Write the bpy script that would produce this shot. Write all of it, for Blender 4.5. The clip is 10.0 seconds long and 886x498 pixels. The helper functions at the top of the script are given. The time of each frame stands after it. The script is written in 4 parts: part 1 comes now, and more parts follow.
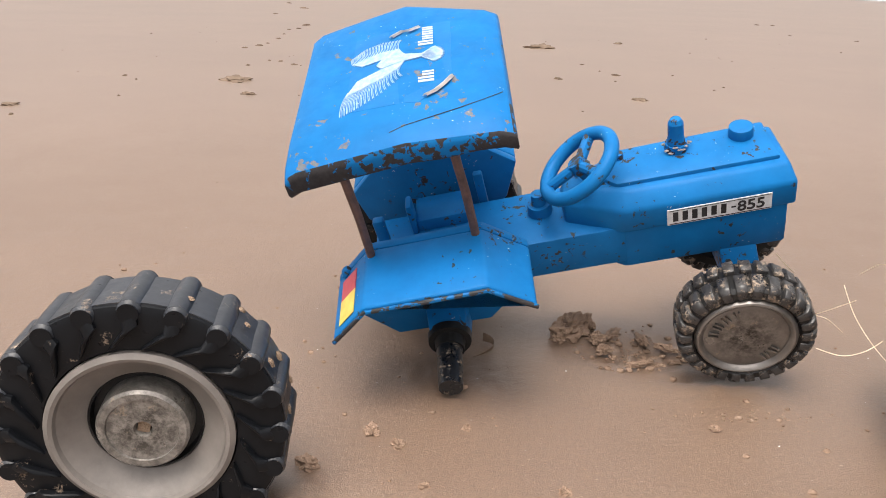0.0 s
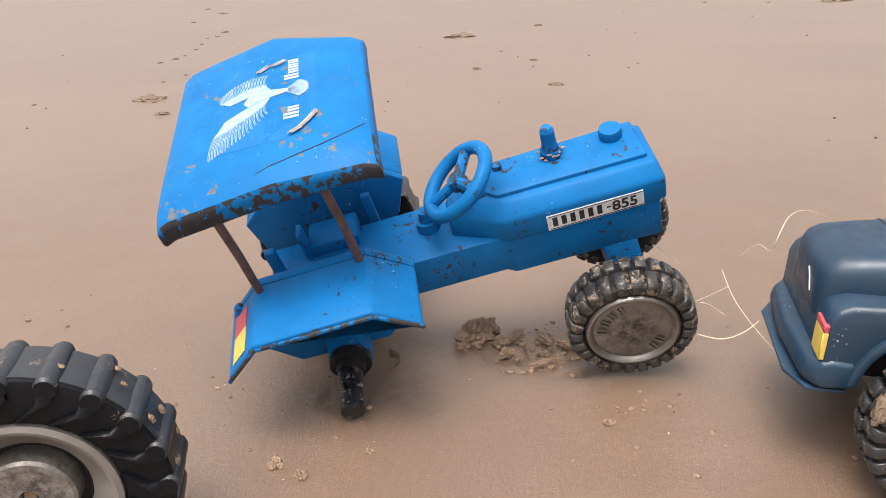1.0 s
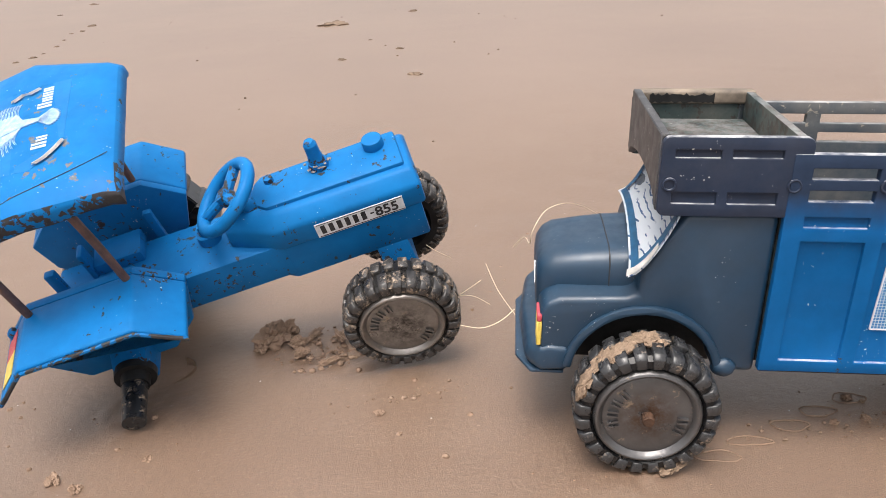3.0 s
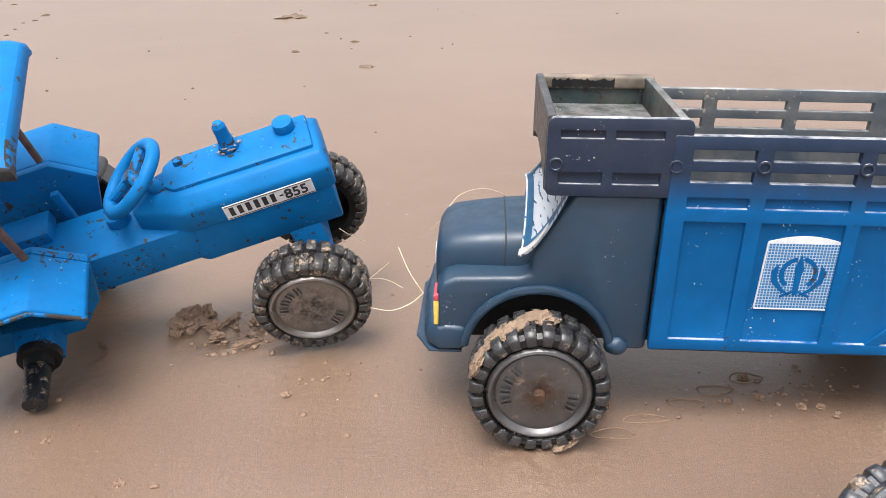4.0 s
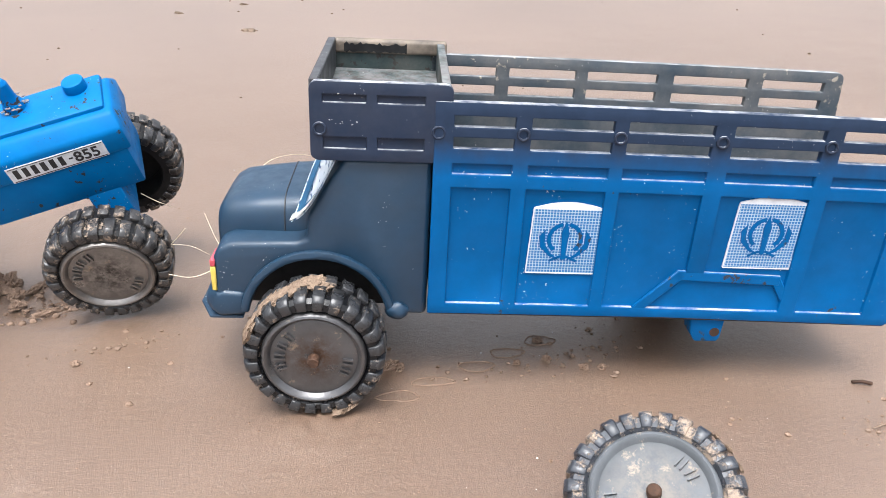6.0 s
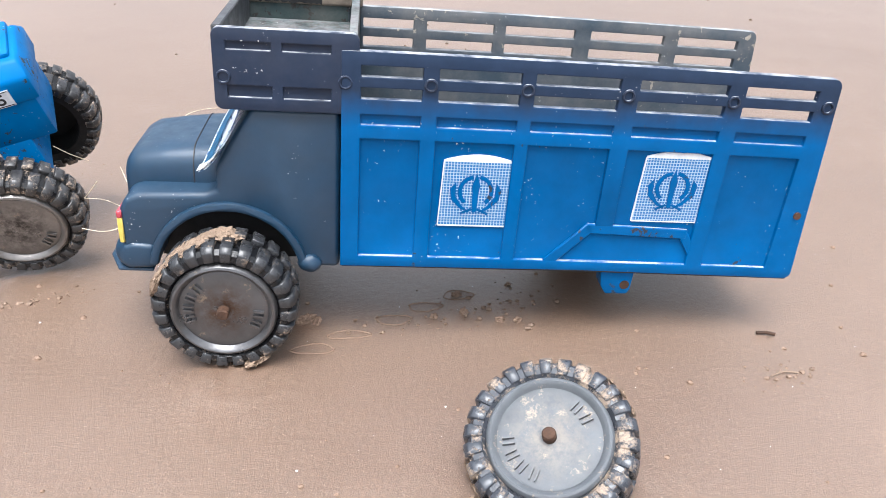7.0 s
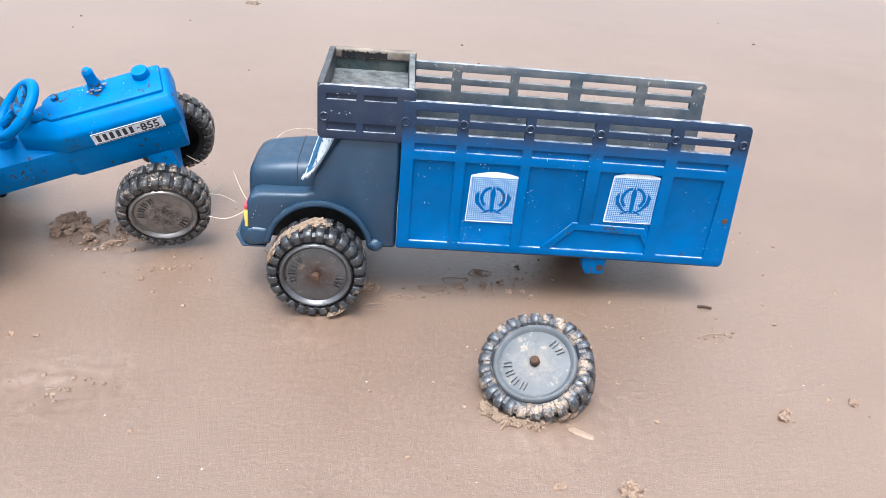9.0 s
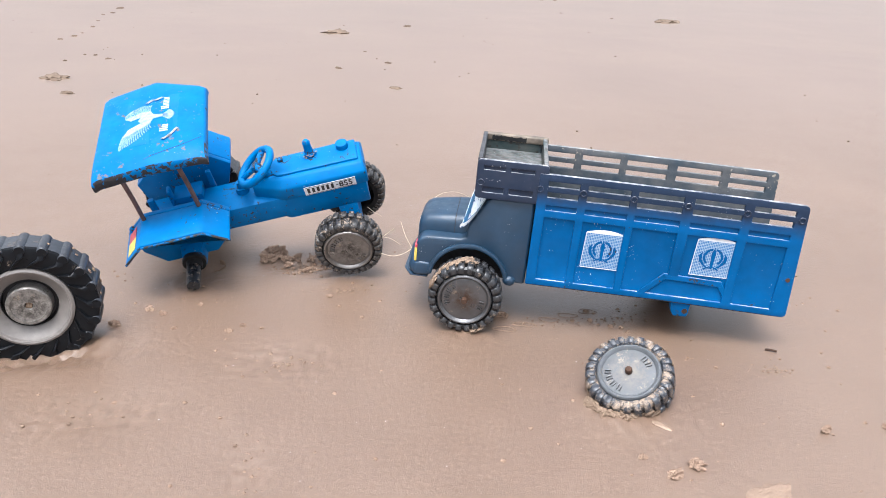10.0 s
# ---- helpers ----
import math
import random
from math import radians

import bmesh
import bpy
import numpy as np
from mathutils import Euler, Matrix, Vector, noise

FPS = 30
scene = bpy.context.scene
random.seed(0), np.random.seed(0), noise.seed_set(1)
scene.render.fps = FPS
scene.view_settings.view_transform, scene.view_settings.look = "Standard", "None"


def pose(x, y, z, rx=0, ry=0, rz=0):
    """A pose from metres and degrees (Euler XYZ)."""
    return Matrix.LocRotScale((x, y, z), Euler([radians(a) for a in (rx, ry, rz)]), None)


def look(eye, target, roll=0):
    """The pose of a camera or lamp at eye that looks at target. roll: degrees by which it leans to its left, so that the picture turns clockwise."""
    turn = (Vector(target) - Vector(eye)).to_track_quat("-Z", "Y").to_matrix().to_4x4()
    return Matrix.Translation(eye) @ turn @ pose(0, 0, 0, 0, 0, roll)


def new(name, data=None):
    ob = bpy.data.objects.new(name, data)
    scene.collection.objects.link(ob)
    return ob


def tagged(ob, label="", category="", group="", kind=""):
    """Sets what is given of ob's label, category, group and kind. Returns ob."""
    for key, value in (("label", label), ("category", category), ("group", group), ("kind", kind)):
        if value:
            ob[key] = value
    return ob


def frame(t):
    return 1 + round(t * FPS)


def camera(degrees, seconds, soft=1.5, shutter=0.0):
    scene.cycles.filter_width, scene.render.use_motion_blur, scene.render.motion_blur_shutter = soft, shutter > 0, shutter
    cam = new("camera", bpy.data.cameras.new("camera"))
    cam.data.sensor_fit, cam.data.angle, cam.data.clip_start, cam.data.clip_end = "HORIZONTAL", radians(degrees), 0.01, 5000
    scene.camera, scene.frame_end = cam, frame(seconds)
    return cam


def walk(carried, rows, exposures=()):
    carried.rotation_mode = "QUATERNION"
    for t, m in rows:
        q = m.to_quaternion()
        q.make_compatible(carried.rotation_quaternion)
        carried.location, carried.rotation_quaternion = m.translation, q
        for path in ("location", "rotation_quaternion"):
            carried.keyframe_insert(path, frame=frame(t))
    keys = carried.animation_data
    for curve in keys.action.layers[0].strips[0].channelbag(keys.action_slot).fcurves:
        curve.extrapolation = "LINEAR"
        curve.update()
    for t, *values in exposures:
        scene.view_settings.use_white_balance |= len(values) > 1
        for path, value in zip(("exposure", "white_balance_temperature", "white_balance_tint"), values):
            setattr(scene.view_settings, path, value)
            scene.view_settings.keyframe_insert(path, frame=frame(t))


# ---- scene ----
cam = camera(60.1, 10.0, soft=0.7)
PATH = [
    (0, (0.015, -0.012, 0.232), (0.043, 1.867, -0.454), 1.9),
    (0.5, (0.035, -0.01, 0.238), (0.119, 1.855, -0.481), -0.5),
    (1, (0.053, -0.015, 0.253), (0.202, 1.847, -0.463), -2.6),
    (1.5, (0.075, -0.028, 0.269), (0.299, 1.821, -0.459), -3.8),
    (2, (0.1, -0.04, 0.276), (0.392, 1.796, -0.462), -4.1),
    (2.5, (0.123, -0.047, 0.273), (0.47, 1.777, -0.471), -3.5),
    (2.7, (0.1284, -0.0483, 0.2753), (0.48, 1.767, -0.487), -3.68),
    (3.8, (0.1669, -0.0659, 0.2664), (0.595, 1.726, -0.51), -2.05),
    (4, (0.173, -0.068, 0.265), (0.615, 1.719, -0.516), -2.3),
    (4.5, (0.19, -0.073, 0.263), (0.671, 1.696, -0.536), -1.9),
    (5, (0.216, -0.079, 0.266), (0.741, 1.677, -0.536), -1.2),
    (5.5, (0.234, -0.085, 0.267), (0.818, 1.648, -0.541), -0.5),
    (5.7, (0.2384, -0.0881, 0.2647), (0.834, 1.633, -0.56), -0.21),
    (6.8, (0.268, -0.102, 0.256), (0.964, 1.534, -0.66), 1.6),
    (7, (0.269, -0.106, 0.255), (0.974, 1.519, -0.674), 1.9),
    (7.5, (0.268, -0.126, 0.255), (0.983, 1.455, -0.741), 2.3),
    (8, (0.267, -0.138, 0.259), (0.974, 1.418, -0.779), 1.7),
    (8.5, (0.245, -0.181, 0.291), (0.915, 1.434, -0.681), 1.0),
    (9, (0.209, -0.25, 0.33), (0.844, 1.397, -0.61), 2.5),
    (9.5, (0.16, -0.337, 0.376), (0.659, 1.396, -0.491), 1.8),
    (10, (0.124, -0.419, 0.38), (0.532, 1.38, -0.391), 2.8),
]
EXPOSURES = [(0.0, 1.07, 6850, 12), (2.5, 1.05, 6800, 12), (4.5, 1.26, 6450, 11), (5.5, 1.33, 6250, 10), (7.5, 1.52, 5900, 9), (8.5, 1.52, 5800, 8), (9.5, 1.45, 5850, 8), (10.0, 1.40, 6000, 10)]
SKY, SUN = 0.15, 1.1
SAND_A, SAND_B, SAND_R, SAND_S = (0.181, 0.115, 0.077), (0.243, 0.160, 0.111), 0.35, 1.0
walk(cam, [(t, look(eye, target, roll)) for t, eye, target, roll in PATH], EXPOSURES)

# ---- world and light: an overcast beach ----
world = bpy.data.worlds.new("overcast_sky")
scene.world = world
world.use_nodes = True
wn = world.node_tree
wn.nodes.clear()
sky = wn.nodes.new("ShaderNodeTexSky")
sky.sky_type, sky.sun_disc = "NISHITA", False
sky.sun_elevation, sky.sun_rotation = radians(71), radians(211)
sky.dust_density, sky.air_density, sky.ozone_density = 6.0, 1.0, 1.0
grey = wn.nodes.new("ShaderNodeHueSaturation")
grey.inputs["Saturation"].default_value = 0.22
bg = wn.nodes.new("ShaderNodeBackground")
bg.inputs["Strength"].default_value = SKY
wo = wn.nodes.new("ShaderNodeOutputWorld")
wn.links.new(sky.outputs[0], grey.inputs["Color"])
wn.links.new(grey.outputs[0], bg.inputs["Color"])
wn.links.new(bg.outputs[0], wo.inputs["Surface"])
sun = new("sun", bpy.data.lights.new("sun", "SUN"))
sun.data.energy, sun.data.angle, sun.data.color = SUN, radians(35), (1.0, 0.96, 0.9)
sun.matrix_world = look((-0.6, -1.0, 3.4), (0, 0, 0))


# ---- materials ----
class Nodes:
    """Short hands for one material's node tree."""

    def __init__(self, name, own=True):
        self.mat = bpy.data.materials.new(name)
        self.mat.use_nodes = True
        self.t = self.mat.node_tree
        self.t.nodes.clear()
        out = self.t.nodes.new("ShaderNodeOutputMaterial")
        self.b = self.t.nodes.new("ShaderNodeBsdfPrincipled")
        self.t.links.new(self.b.outputs[0], out.inputs[0])
        self.co = self.t.nodes.new("ShaderNodeTexCoord").outputs["Object"] if own else self.t.nodes.new("ShaderNodeNewGeometry").outputs["Position"]

    def put(self, socket, value):
        if isinstance(value, bpy.types.NodeSocket):
            self.t.links.new(value, socket)
        elif isinstance(value, tuple) and len(value) == 3 and socket.type == "RGBA":
            socket.default_value = (*value, 1)
        else:
            socket.default_value = value

    def set(self, **kw):
        for key, value in kw.items():
            self.put(self.b.inputs[key.replace("_", " ")], value)
        return self

    def noise(self, scale, detail=4, rough=0.6, co=None, distortion=0.0):
        n = self.t.nodes.new("ShaderNodeTexNoise")
        self.put(n.inputs["Vector"], co or self.co)
        n.inputs["Scale"].default_value, n.inputs["Detail"].default_value = scale, detail
        n.inputs["Roughness"].default_value, n.inputs["Distortion"].default_value = rough, distortion
        return n.outputs[0]

    def ramp(self, value, lo, hi, a=0.0, b=1.0):
        n = self.t.nodes.new("ShaderNodeMapRange")
        for i, v in enumerate((value, lo, hi, a, b)):
            self.put(n.inputs[i], v)
        return n.outputs[0]

    def math(self, op, a, b=0.0, c=0.0):
        n = self.t.nodes.new("ShaderNodeMath")
        n.operation = op
        for i, v in enumerate((a, b, c)):
            self.put(n.inputs[i], v)
        return n.outputs[0]

    def mix(self, fac, a, b):
        n = self.t.nodes.new("ShaderNodeMix")
        n.data_type = "RGBA"
        self.put(n.inputs[0], fac), self.put(n.inputs[6], a), self.put(n.inputs[7], b)
        return n.outputs[2]

    def axis(self, i):
        n = self.t.nodes.new("ShaderNodeSeparateXYZ")
        self.put(n.inputs[0], self.co)
        return n.outputs[i]

    def bump(self, height, strength=0.3, distance=0.001):
        n = self.t.nodes.new("ShaderNodeBump")
        n.inputs["Strength"].default_value, n.inputs["Distance"].default_value = strength, distance
        self.put(n.inputs["Height"], height)
        self.put(self.b.inputs["Normal"], n.outputs[0])
        return self


def tint(c, k):
    return tuple(min(1, v * k) for v in c)


def paint(name, col, chip=(0.028, 0.027, 0.029), amount=0.62, rough=0.42, dust=0.04, worn=None, upper=None, dusty_glint=0.0, edge=0.13, spec=0.2, scale=1.0):
    """Brushed enamel on moulded plastic, chipped to the plastic; worn: (axis, from, to) where it has gone most; upper: (colour, z0, z1) of a second coat."""
    n = Nodes(name)
    base = n.mix(n.ramp(n.noise(45, 5), 0.3, 0.7), tint(col, 0.86), tint(col, 1.12))
    if upper:
        z = n.math("ADD", n.axis(2), n.ramp(n.noise(60, 3), 0, 1, -0.006, 0.006))
        second = n.mix(n.noise(110, 4), tint(upper[0], 0.75), tint(upper[0], 1.3))
        base = n.mix(n.ramp(z, upper[1], upper[2]), base, second)
    where = n.ramp(n.noise(38, 2, 0.5), 0.42, 0.68, 0.13, 0.0)
    level = n.math("ADD", where, amount)
    if edge:
        level = n.math("SUBTRACT", level, n.ramp(n.t.nodes.new("ShaderNodeNewGeometry").outputs["Pointiness"], 0.51, 0.60, 0.0, edge))
    if worn:
        level = n.math("SUBTRACT", level, n.ramp(n.axis(worn[0]), worn[1], worn[2], 0.0, 0.2))
    fine = n.noise(210 * scale, 6, 0.62, distortion=0.4)
    chips = n.ramp(n.math("SUBTRACT", fine, level), 0.0, 0.015)
    base = n.mix(chips, base, n.mix(n.noise(400, 3), tint(chip, 0.6), tint(chip, 1.9)))
    specks = n.ramp(n.noise(620, 2, 0.5), 0.70, 0.73)
    base = n.mix(n.math("MULTIPLY", specks, n.ramp(n.noise(34, 2), 0.54, 0.64)), base, (0.62, 0.6, 0.57))
    veil = n.math("MULTIPLY", n.ramp(n.noise(28, 6, 0.7), 0.35, 0.8), dust)
    base = n.mix(veil, base, (0.42, 0.36, 0.3))
    # up-facing faces painted paler: settled dust plus the sky's highlight, put into the colour
    if dusty_glint:
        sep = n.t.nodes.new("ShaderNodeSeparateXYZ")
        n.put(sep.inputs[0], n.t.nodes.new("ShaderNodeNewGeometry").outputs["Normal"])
        up_pale = n.math("MULTIPLY", n.ramp(sep.outputs[2], 0.75, 0.95), n.ramp(n.noise(75, 5, 0.7), 0.36, 0.62, 0, dusty_glint))
        base = n.mix(up_pale, base, (0.56, 0.56, 0.57))
    n.set(Base_Color=base, Roughness=n.ramp(n.noise(120, 4), 0.2, 0.8, rough - 0.1, rough + 0.16), Specular_IOR_Level=spec)
    h = n.math("SUBTRACT", n.math("MULTIPLY", n.noise(140, 4), 0.5), n.math("MULTIPLY", chips, 0.4))
    return n.bump(h, 0.35, 0.0006).mat


def rubber(name, col=(0.006, 0.0065, 0.008), rough=0.30, sand=0.5, scale=90, spec=0.32):
    """Black moulded plastic with sand stuck to it."""
    n = Nodes(name, False)
    grit = n.ramp(n.math("ADD", n.noise(scale, 6, 0.7), n.math("MULTIPLY", n.noise(900, 2), 0.25)), 1.06 - sand, 1.16 - sand)
    base = n.mix(n.noise(60, 4), tint(col, 0.7), tint(col, 2.0))
    base = n.mix(grit, base, n.mix(n.noise(1400, 2), (0.17, 0.125, 0.09), (0.40, 0.31, 0.235)))
    n.set(Base_Color=base, Roughness=n.math("ADD", n.ramp(n.noise(200, 4), 0.2, 0.8, rough - 0.12, rough + 0.12), n.math("MULTIPLY", grit, 0.4)), Specular_IOR_Level=spec)
    return n.bump(n.math("ADD", n.math("MULTIPLY", n.noise(260, 4), 0.3), grit), 0.5, 0.0008).mat


def plain(name, a, b, scale=80, rough=0.55, metal=0.0, bump=0.3, dist=0.0006, spec=0.4):
    n = Nodes(name)
    n.set(Base_Color=n.mix(n.ramp(n.noise(scale, 6, 0.65), 0.3, 0.7), a, b), Roughness=n.ramp(n.noise(scale * 2, 4), 0.2, 0.8, rough - 0.12, rough + 0.12),
          Metallic=metal, Specular_IOR_Level=spec)
    return n.bump(n.noise(scale * 3, 5), bump, dist).mat


def disc_metal(name, col, dark, centre=0.012, metal=0.55, rough=0.34, gritty=0.6):
    """A dull silvered wheel disc with a stained middle."""
    n = Nodes(name)
    x, z = n.axis(0), n.axis(2)
    r = n.math("SQRT", n.math("ADD", n.math("MULTIPLY", x, x), n.math("MULTIPLY", z, z)))
    stain = n.math("MULTIPLY", n.ramp(r, centre * 0.3, centre * 1.7, 1, 0), n.ramp(n.noise(190, 6, 0.75), 0.38, 0.6))
    base = n.mix(n.ramp(n.noise(70, 5), 0.3, 0.7), tint(col, 0.8), tint(col, 1.15))
    base = n.mix(stain, base, dark)
    grit = n.ramp(n.noise(130, 6, 0.75), gritty, gritty + 0.08)
    base = n.mix(n.math("MULTIPLY", grit, 0.6), base, (0.36, 0.28, 0.2))
    n.set(Base_Color=base, Roughness=n.ramp(n.noise(90, 5), 0.25, 0.75, rough - 0.12, rough + 0.12), Metallic=metal)
    return n.bump(n.noise(240, 5), 0.5, 0.0006).mat


def sand_mat():
    n = Nodes("wet_beach_sand")
    big = n.ramp(n.noise(2.2, 4, 0.55), 0.3, 0.7)
    mid = n.ramp(n.noise(24, 5, 0.6), 0.3, 0.7)
    base = n.mix(big, SAND_A, SAND_B)
    near = n.ramp(n.axis(1), 0.45, 1.4, 1.0, 0.12)
    base = n.mix(n.math("MULTIPLY", n.math("MULTIPLY", mid, near), 0.25), base, tint(SAND_B, 1.15))
    grain = n.noise(1500, 2, 0.6)
    base = n.mix(n.ramp(grain, 0.3, 0.7, 0, 0.9), base, tint(SAND_A, 0.58))
    coarse = n.ramp(n.noise(480, 3, 0.7), 0.42, 0.7)
    base = n.mix(n.math("MULTIPLY", n.math("MULTIPLY", coarse, near), 0.5), base, tint(SAND_A, 0.6))
    light = n.ramp(n.noise(700, 1, 0.5), 0.735, 0.76)
    base = n.mix(n.math("MULTIPLY", light, 0.35), base, (0.6, 0.5, 0.4))
    dark = n.ramp(n.noise(430, 1, 0.5), 0.75, 0.77)
    base = n.mix(n.math("MULTIPLY", dark, 0.55), base, (0.09, 0.06, 0.04))
    n.set(Base_Color=base, Roughness=n.math("ADD", n.math("MULTIPLY", n.ramp(n.noise(9, 4), 0.3, 0.7, -0.03, 0.05), near), SAND_R), Specular_IOR_Level=SAND_S)
    h = n.math("ADD", n.math("MULTIPLY", n.noise(1100, 3, 0.7), 0.35), n.math("MULTIPLY", n.noise(170, 4, 0.6), 0.5))
    return n.bump(n.math("MULTIPLY", h, near), 0.65, 0.0018).mat


def clod_mat(name, a, b):
    n = Nodes(name)
    base = n.mix(n.noise(160, 5, 0.7), a, b)
    base = n.mix(n.ramp(n.noise(1300, 2), 0.3, 0.7, 0, 0.55), base, tint(a, 0.5))
    n.set(Base_Color=base, Roughness=0.85, Specular_IOR_Level=0.2)
    return n.bump(n.math("ADD", n.noise(900, 3, 0.7), n.noise(220, 4)), 0.6, 0.0015).mat


BLUE = (0.001, 0.122, 0.345)
M_BLUE = paint("blue_enamel", BLUE, amount=0.635, dust=0.010, spec=0.10, edge=0.16)
M_ROOF = paint("blue_roof_enamel", BLUE, chip=(0.095, 0.10, 0.11), amount=0.565, dust=0.010, spec=0.10, scale=0.6)
M_FILM = paint("filmed_roof_enamel", BLUE, chip=(0.095, 0.10, 0.11), amount=0.66, edge=0, dust=0.02, spec=0.16)
M_RIM = paint("worn_blue_rim_enamel", BLUE, chip=(0.028, 0.027, 0.029), amount=0.6, worn=(1, -0.02, -0.05), dust=0.010, spec=0.10, scale=0.7)
M_LIP = paint("worn_fender_edge", BLUE, amount=0.47, dust=0.01, spec=0.10, scale=0.7)
M_TRUCK = paint("blue_truck_enamel", (0.001, 0.082, 0.245), chip=(0.03, 0.035, 0.05), amount=0.65, dust=0.012, dusty_glint=0.62, spec=0.10, upper=((0.018, 0.031, 0.060), 0.080, 0.098))
M_INNER = paint("dusty_navy_inside", (0.040, 0.056, 0.072), chip=(0.2, 0.18, 0.15), amount=0.6, rough=0.5, dust=0.3, dusty_glint=0.45)
M_CAB = paint("dark_blue_cab_plastic", (0.003, 0.027, 0.059), chip=(0.03, 0.035, 0.04), amount=0.74, rough=0.40, dust=0.03, spec=0.6)
M_NAVY = paint("navy_plastic", (0.014, 0.024, 0.048), chip=(0.25, 0.2, 0.16), amount=0.69, rough=0.4, dust=0.05, dusty_glint=0.8, edge=0.05)
M_TRAY = paint("dusty_grey_tray_plastic", (0.022, 0.040, 0.042), chip=(0.012, 0.012, 0.012), amount=0.5, rough=0.55, dust=0.25, dusty_glint=0.22)
# lighter grey than the navy box: the front board's sheen is in this colour
M_BOARD = paint("sheen_grey_board_plastic", (0.040, 0.042, 0.047), chip=(0.16, 0.15, 0.14), amount=0.74, rough=0.36, dust=0.08, edge=0.03)
M_TYRE = rubber("black_tyre_plastic", (0.005, 0.0052, 0.006), sand=0.33)
M_TYRE_SANDY = rubber("sandy_tyre_plastic", (0.010, 0.0098, 0.010), sand=0.36, scale=130)
M_TYRE_GREY = rubber("worn_grey_tyre_plastic", (0.026, 0.029, 0.035), sand=0.43, spec=0.5)
M_BIG = rubber("big_tyre_plastic", (0.0042, 0.0048, 0.006), rough=0.34, sand=0.3, spec=0.16)
# black tyre plastic made greyer: the sky's sheen on tread and lugs as colour
M_TREAD_SHEEN = rubber("sheen_grey_tread_plastic", (0.016, 0.018, 0.022), rough=0.36, sand=0.33, spec=0.6)
M_LUG = rubber("silvered_lug_plastic", (0.020, 0.0205, 0.022), rough=0.3, sand=0.35, scale=120, spec=0.5)
M_LUG_SANDY = rubber("sandy_lug_plastic", (0.022, 0.021, 0.021), rough=0.30, sand=0.385, scale=150, spec=0.5)
M_DISC = disc_metal("silvered_disc", (0.20, 0.185, 0.172), (0.03, 0.026, 0.023), 0.015, 0.7)
M_DISC_DARK = disc_metal("dark_silvered_disc", (0.110, 0.108, 0.110), (0.07, 0.035, 0.018), 0.011, 0.7)
M_DISC_GREY = disc_metal("grey_sandy_disc", (0.090, 0.097, 0.105), (0.17, 0.15, 0.13), 0.014, 0.0, 0.62, 0.575)
M_BIGRIM = plain("beige_silver_rim", (0.125, 0.113, 0.104), (0.215, 0.194, 0.178), 45, 0.42, 0.1)
M_BIGHUB = disc_metal("scuffed_hub_plate", (0.23, 0.213, 0.195), (0.045, 0.04, 0.035), 0.024, 0.3)
M_RUST = plain("rusty_iron", (0.022, 0.013, 0.009), (0.09, 0.045, 0.026), 220, 0.8, 0.2, 0.6)
M_ROD = plain("rust_brown_rod", (0.07, 0.045, 0.04), (0.17, 0.1, 0.08), 160, 0.6, 0.3, 0.5)
M_BLACK = plain("black_plastic", (0.007, 0.007, 0.008), (0.022, 0.022, 0.022), 90, 0.45, spec=0.2)
M_STUB = rubber("sandy_black_stub", sand=0.36, scale=160)
M_WHITE = plain("white_sticker_vinyl", (0.5, 0.53, 0.57), (0.68, 0.7, 0.72), 300, 0.45)
M_LETTER = plain("white_letter_print", (0.36, 0.46, 0.58), (0.5, 0.58, 0.66), 220, 0.5)
M_EMBLEM = plain("faded_white_print", (0.13, 0.28, 0.50), (0.36, 0.48, 0.62), 330, 0.5)
M_PEEL = plain("peeled_sticker_paper", (0.5, 0.48, 0.46), (0.72, 0.71, 0.7), 160, 0.7)
M_INK = plain("black_ink", (0.012, 0.012, 0.014), (0.04, 0.04, 0.045), 200, 0.5)
M_RED = plain("red_reflector_tape", (0.34, 0.04, 0.06), (0.5, 0.08, 0.1), 150, 0.45)
M_YELLOW = plain("yellow_reflector_tape", (0.52, 0.38, 0.06), (0.7, 0.54, 0.14), 150, 0.45)
M_GLUE = plain("dirty_glue", (0.05, 0.045, 0.045), (0.34, 0.31, 0.3), 300, 0.6)
M_SAND = sand_mat()
M_CLOD = clod_mat("damp_sand_clod", (0.250, 0.166, 0.118), (0.350, 0.246, 0.180))
M_CRUST = clod_mat("sand_crust", (0.21, 0.145, 0.10), (0.32, 0.235, 0.17))
M_PEBBLE = clod_mat("dark_beach_grit", (0.12, 0.085, 0.06), (0.27, 0.2, 0.15))
M_FLAKE = clod_mat("dry_sand_flake", (0.235, 0.162, 0.118), (0.32, 0.23, 0.172))
M_CAP = plain("worn_cap_plastic", (0.02, 0.019, 0.018), (0.27, 0.215, 0.165), 55, 0.6)
M_STRING = plain("pale_root_fibre", (0.55, 0.46, 0.34), (0.75, 0.66, 0.52), 300, 0.7)
M_SHELL = plain("tan_shell", (0.18, 0.122, 0.085), (0.29, 0.21, 0.152), 240, 0.6)
M_WATER = plain("pale_sea", (0.5, 0.55, 0.58), (0.6, 0.64, 0.66), 0.6, 0.2)


def sticker_grid():
    """White net printed on clear film over the blue side."""
    n = Nodes("white_net_sticker")
    fx = n.math("PINGPONG", n.axis(0), 0.0008)
    fz = n.math("PINGPONG", n.axis(2), 0.0008)
    line = n.math("MAXIMUM", n.ramp(fx, 0.00056, 0.00064), n.ramp(fz, 0.00056, 0.00064))
    n.set(Base_Color=n.mix(line, (0.004, 0.12, 0.31), n.mix(n.noise(120), (0.27, 0.37, 0.49), (0.43, 0.50, 0.58))), Roughness=0.35)
    return n.mat


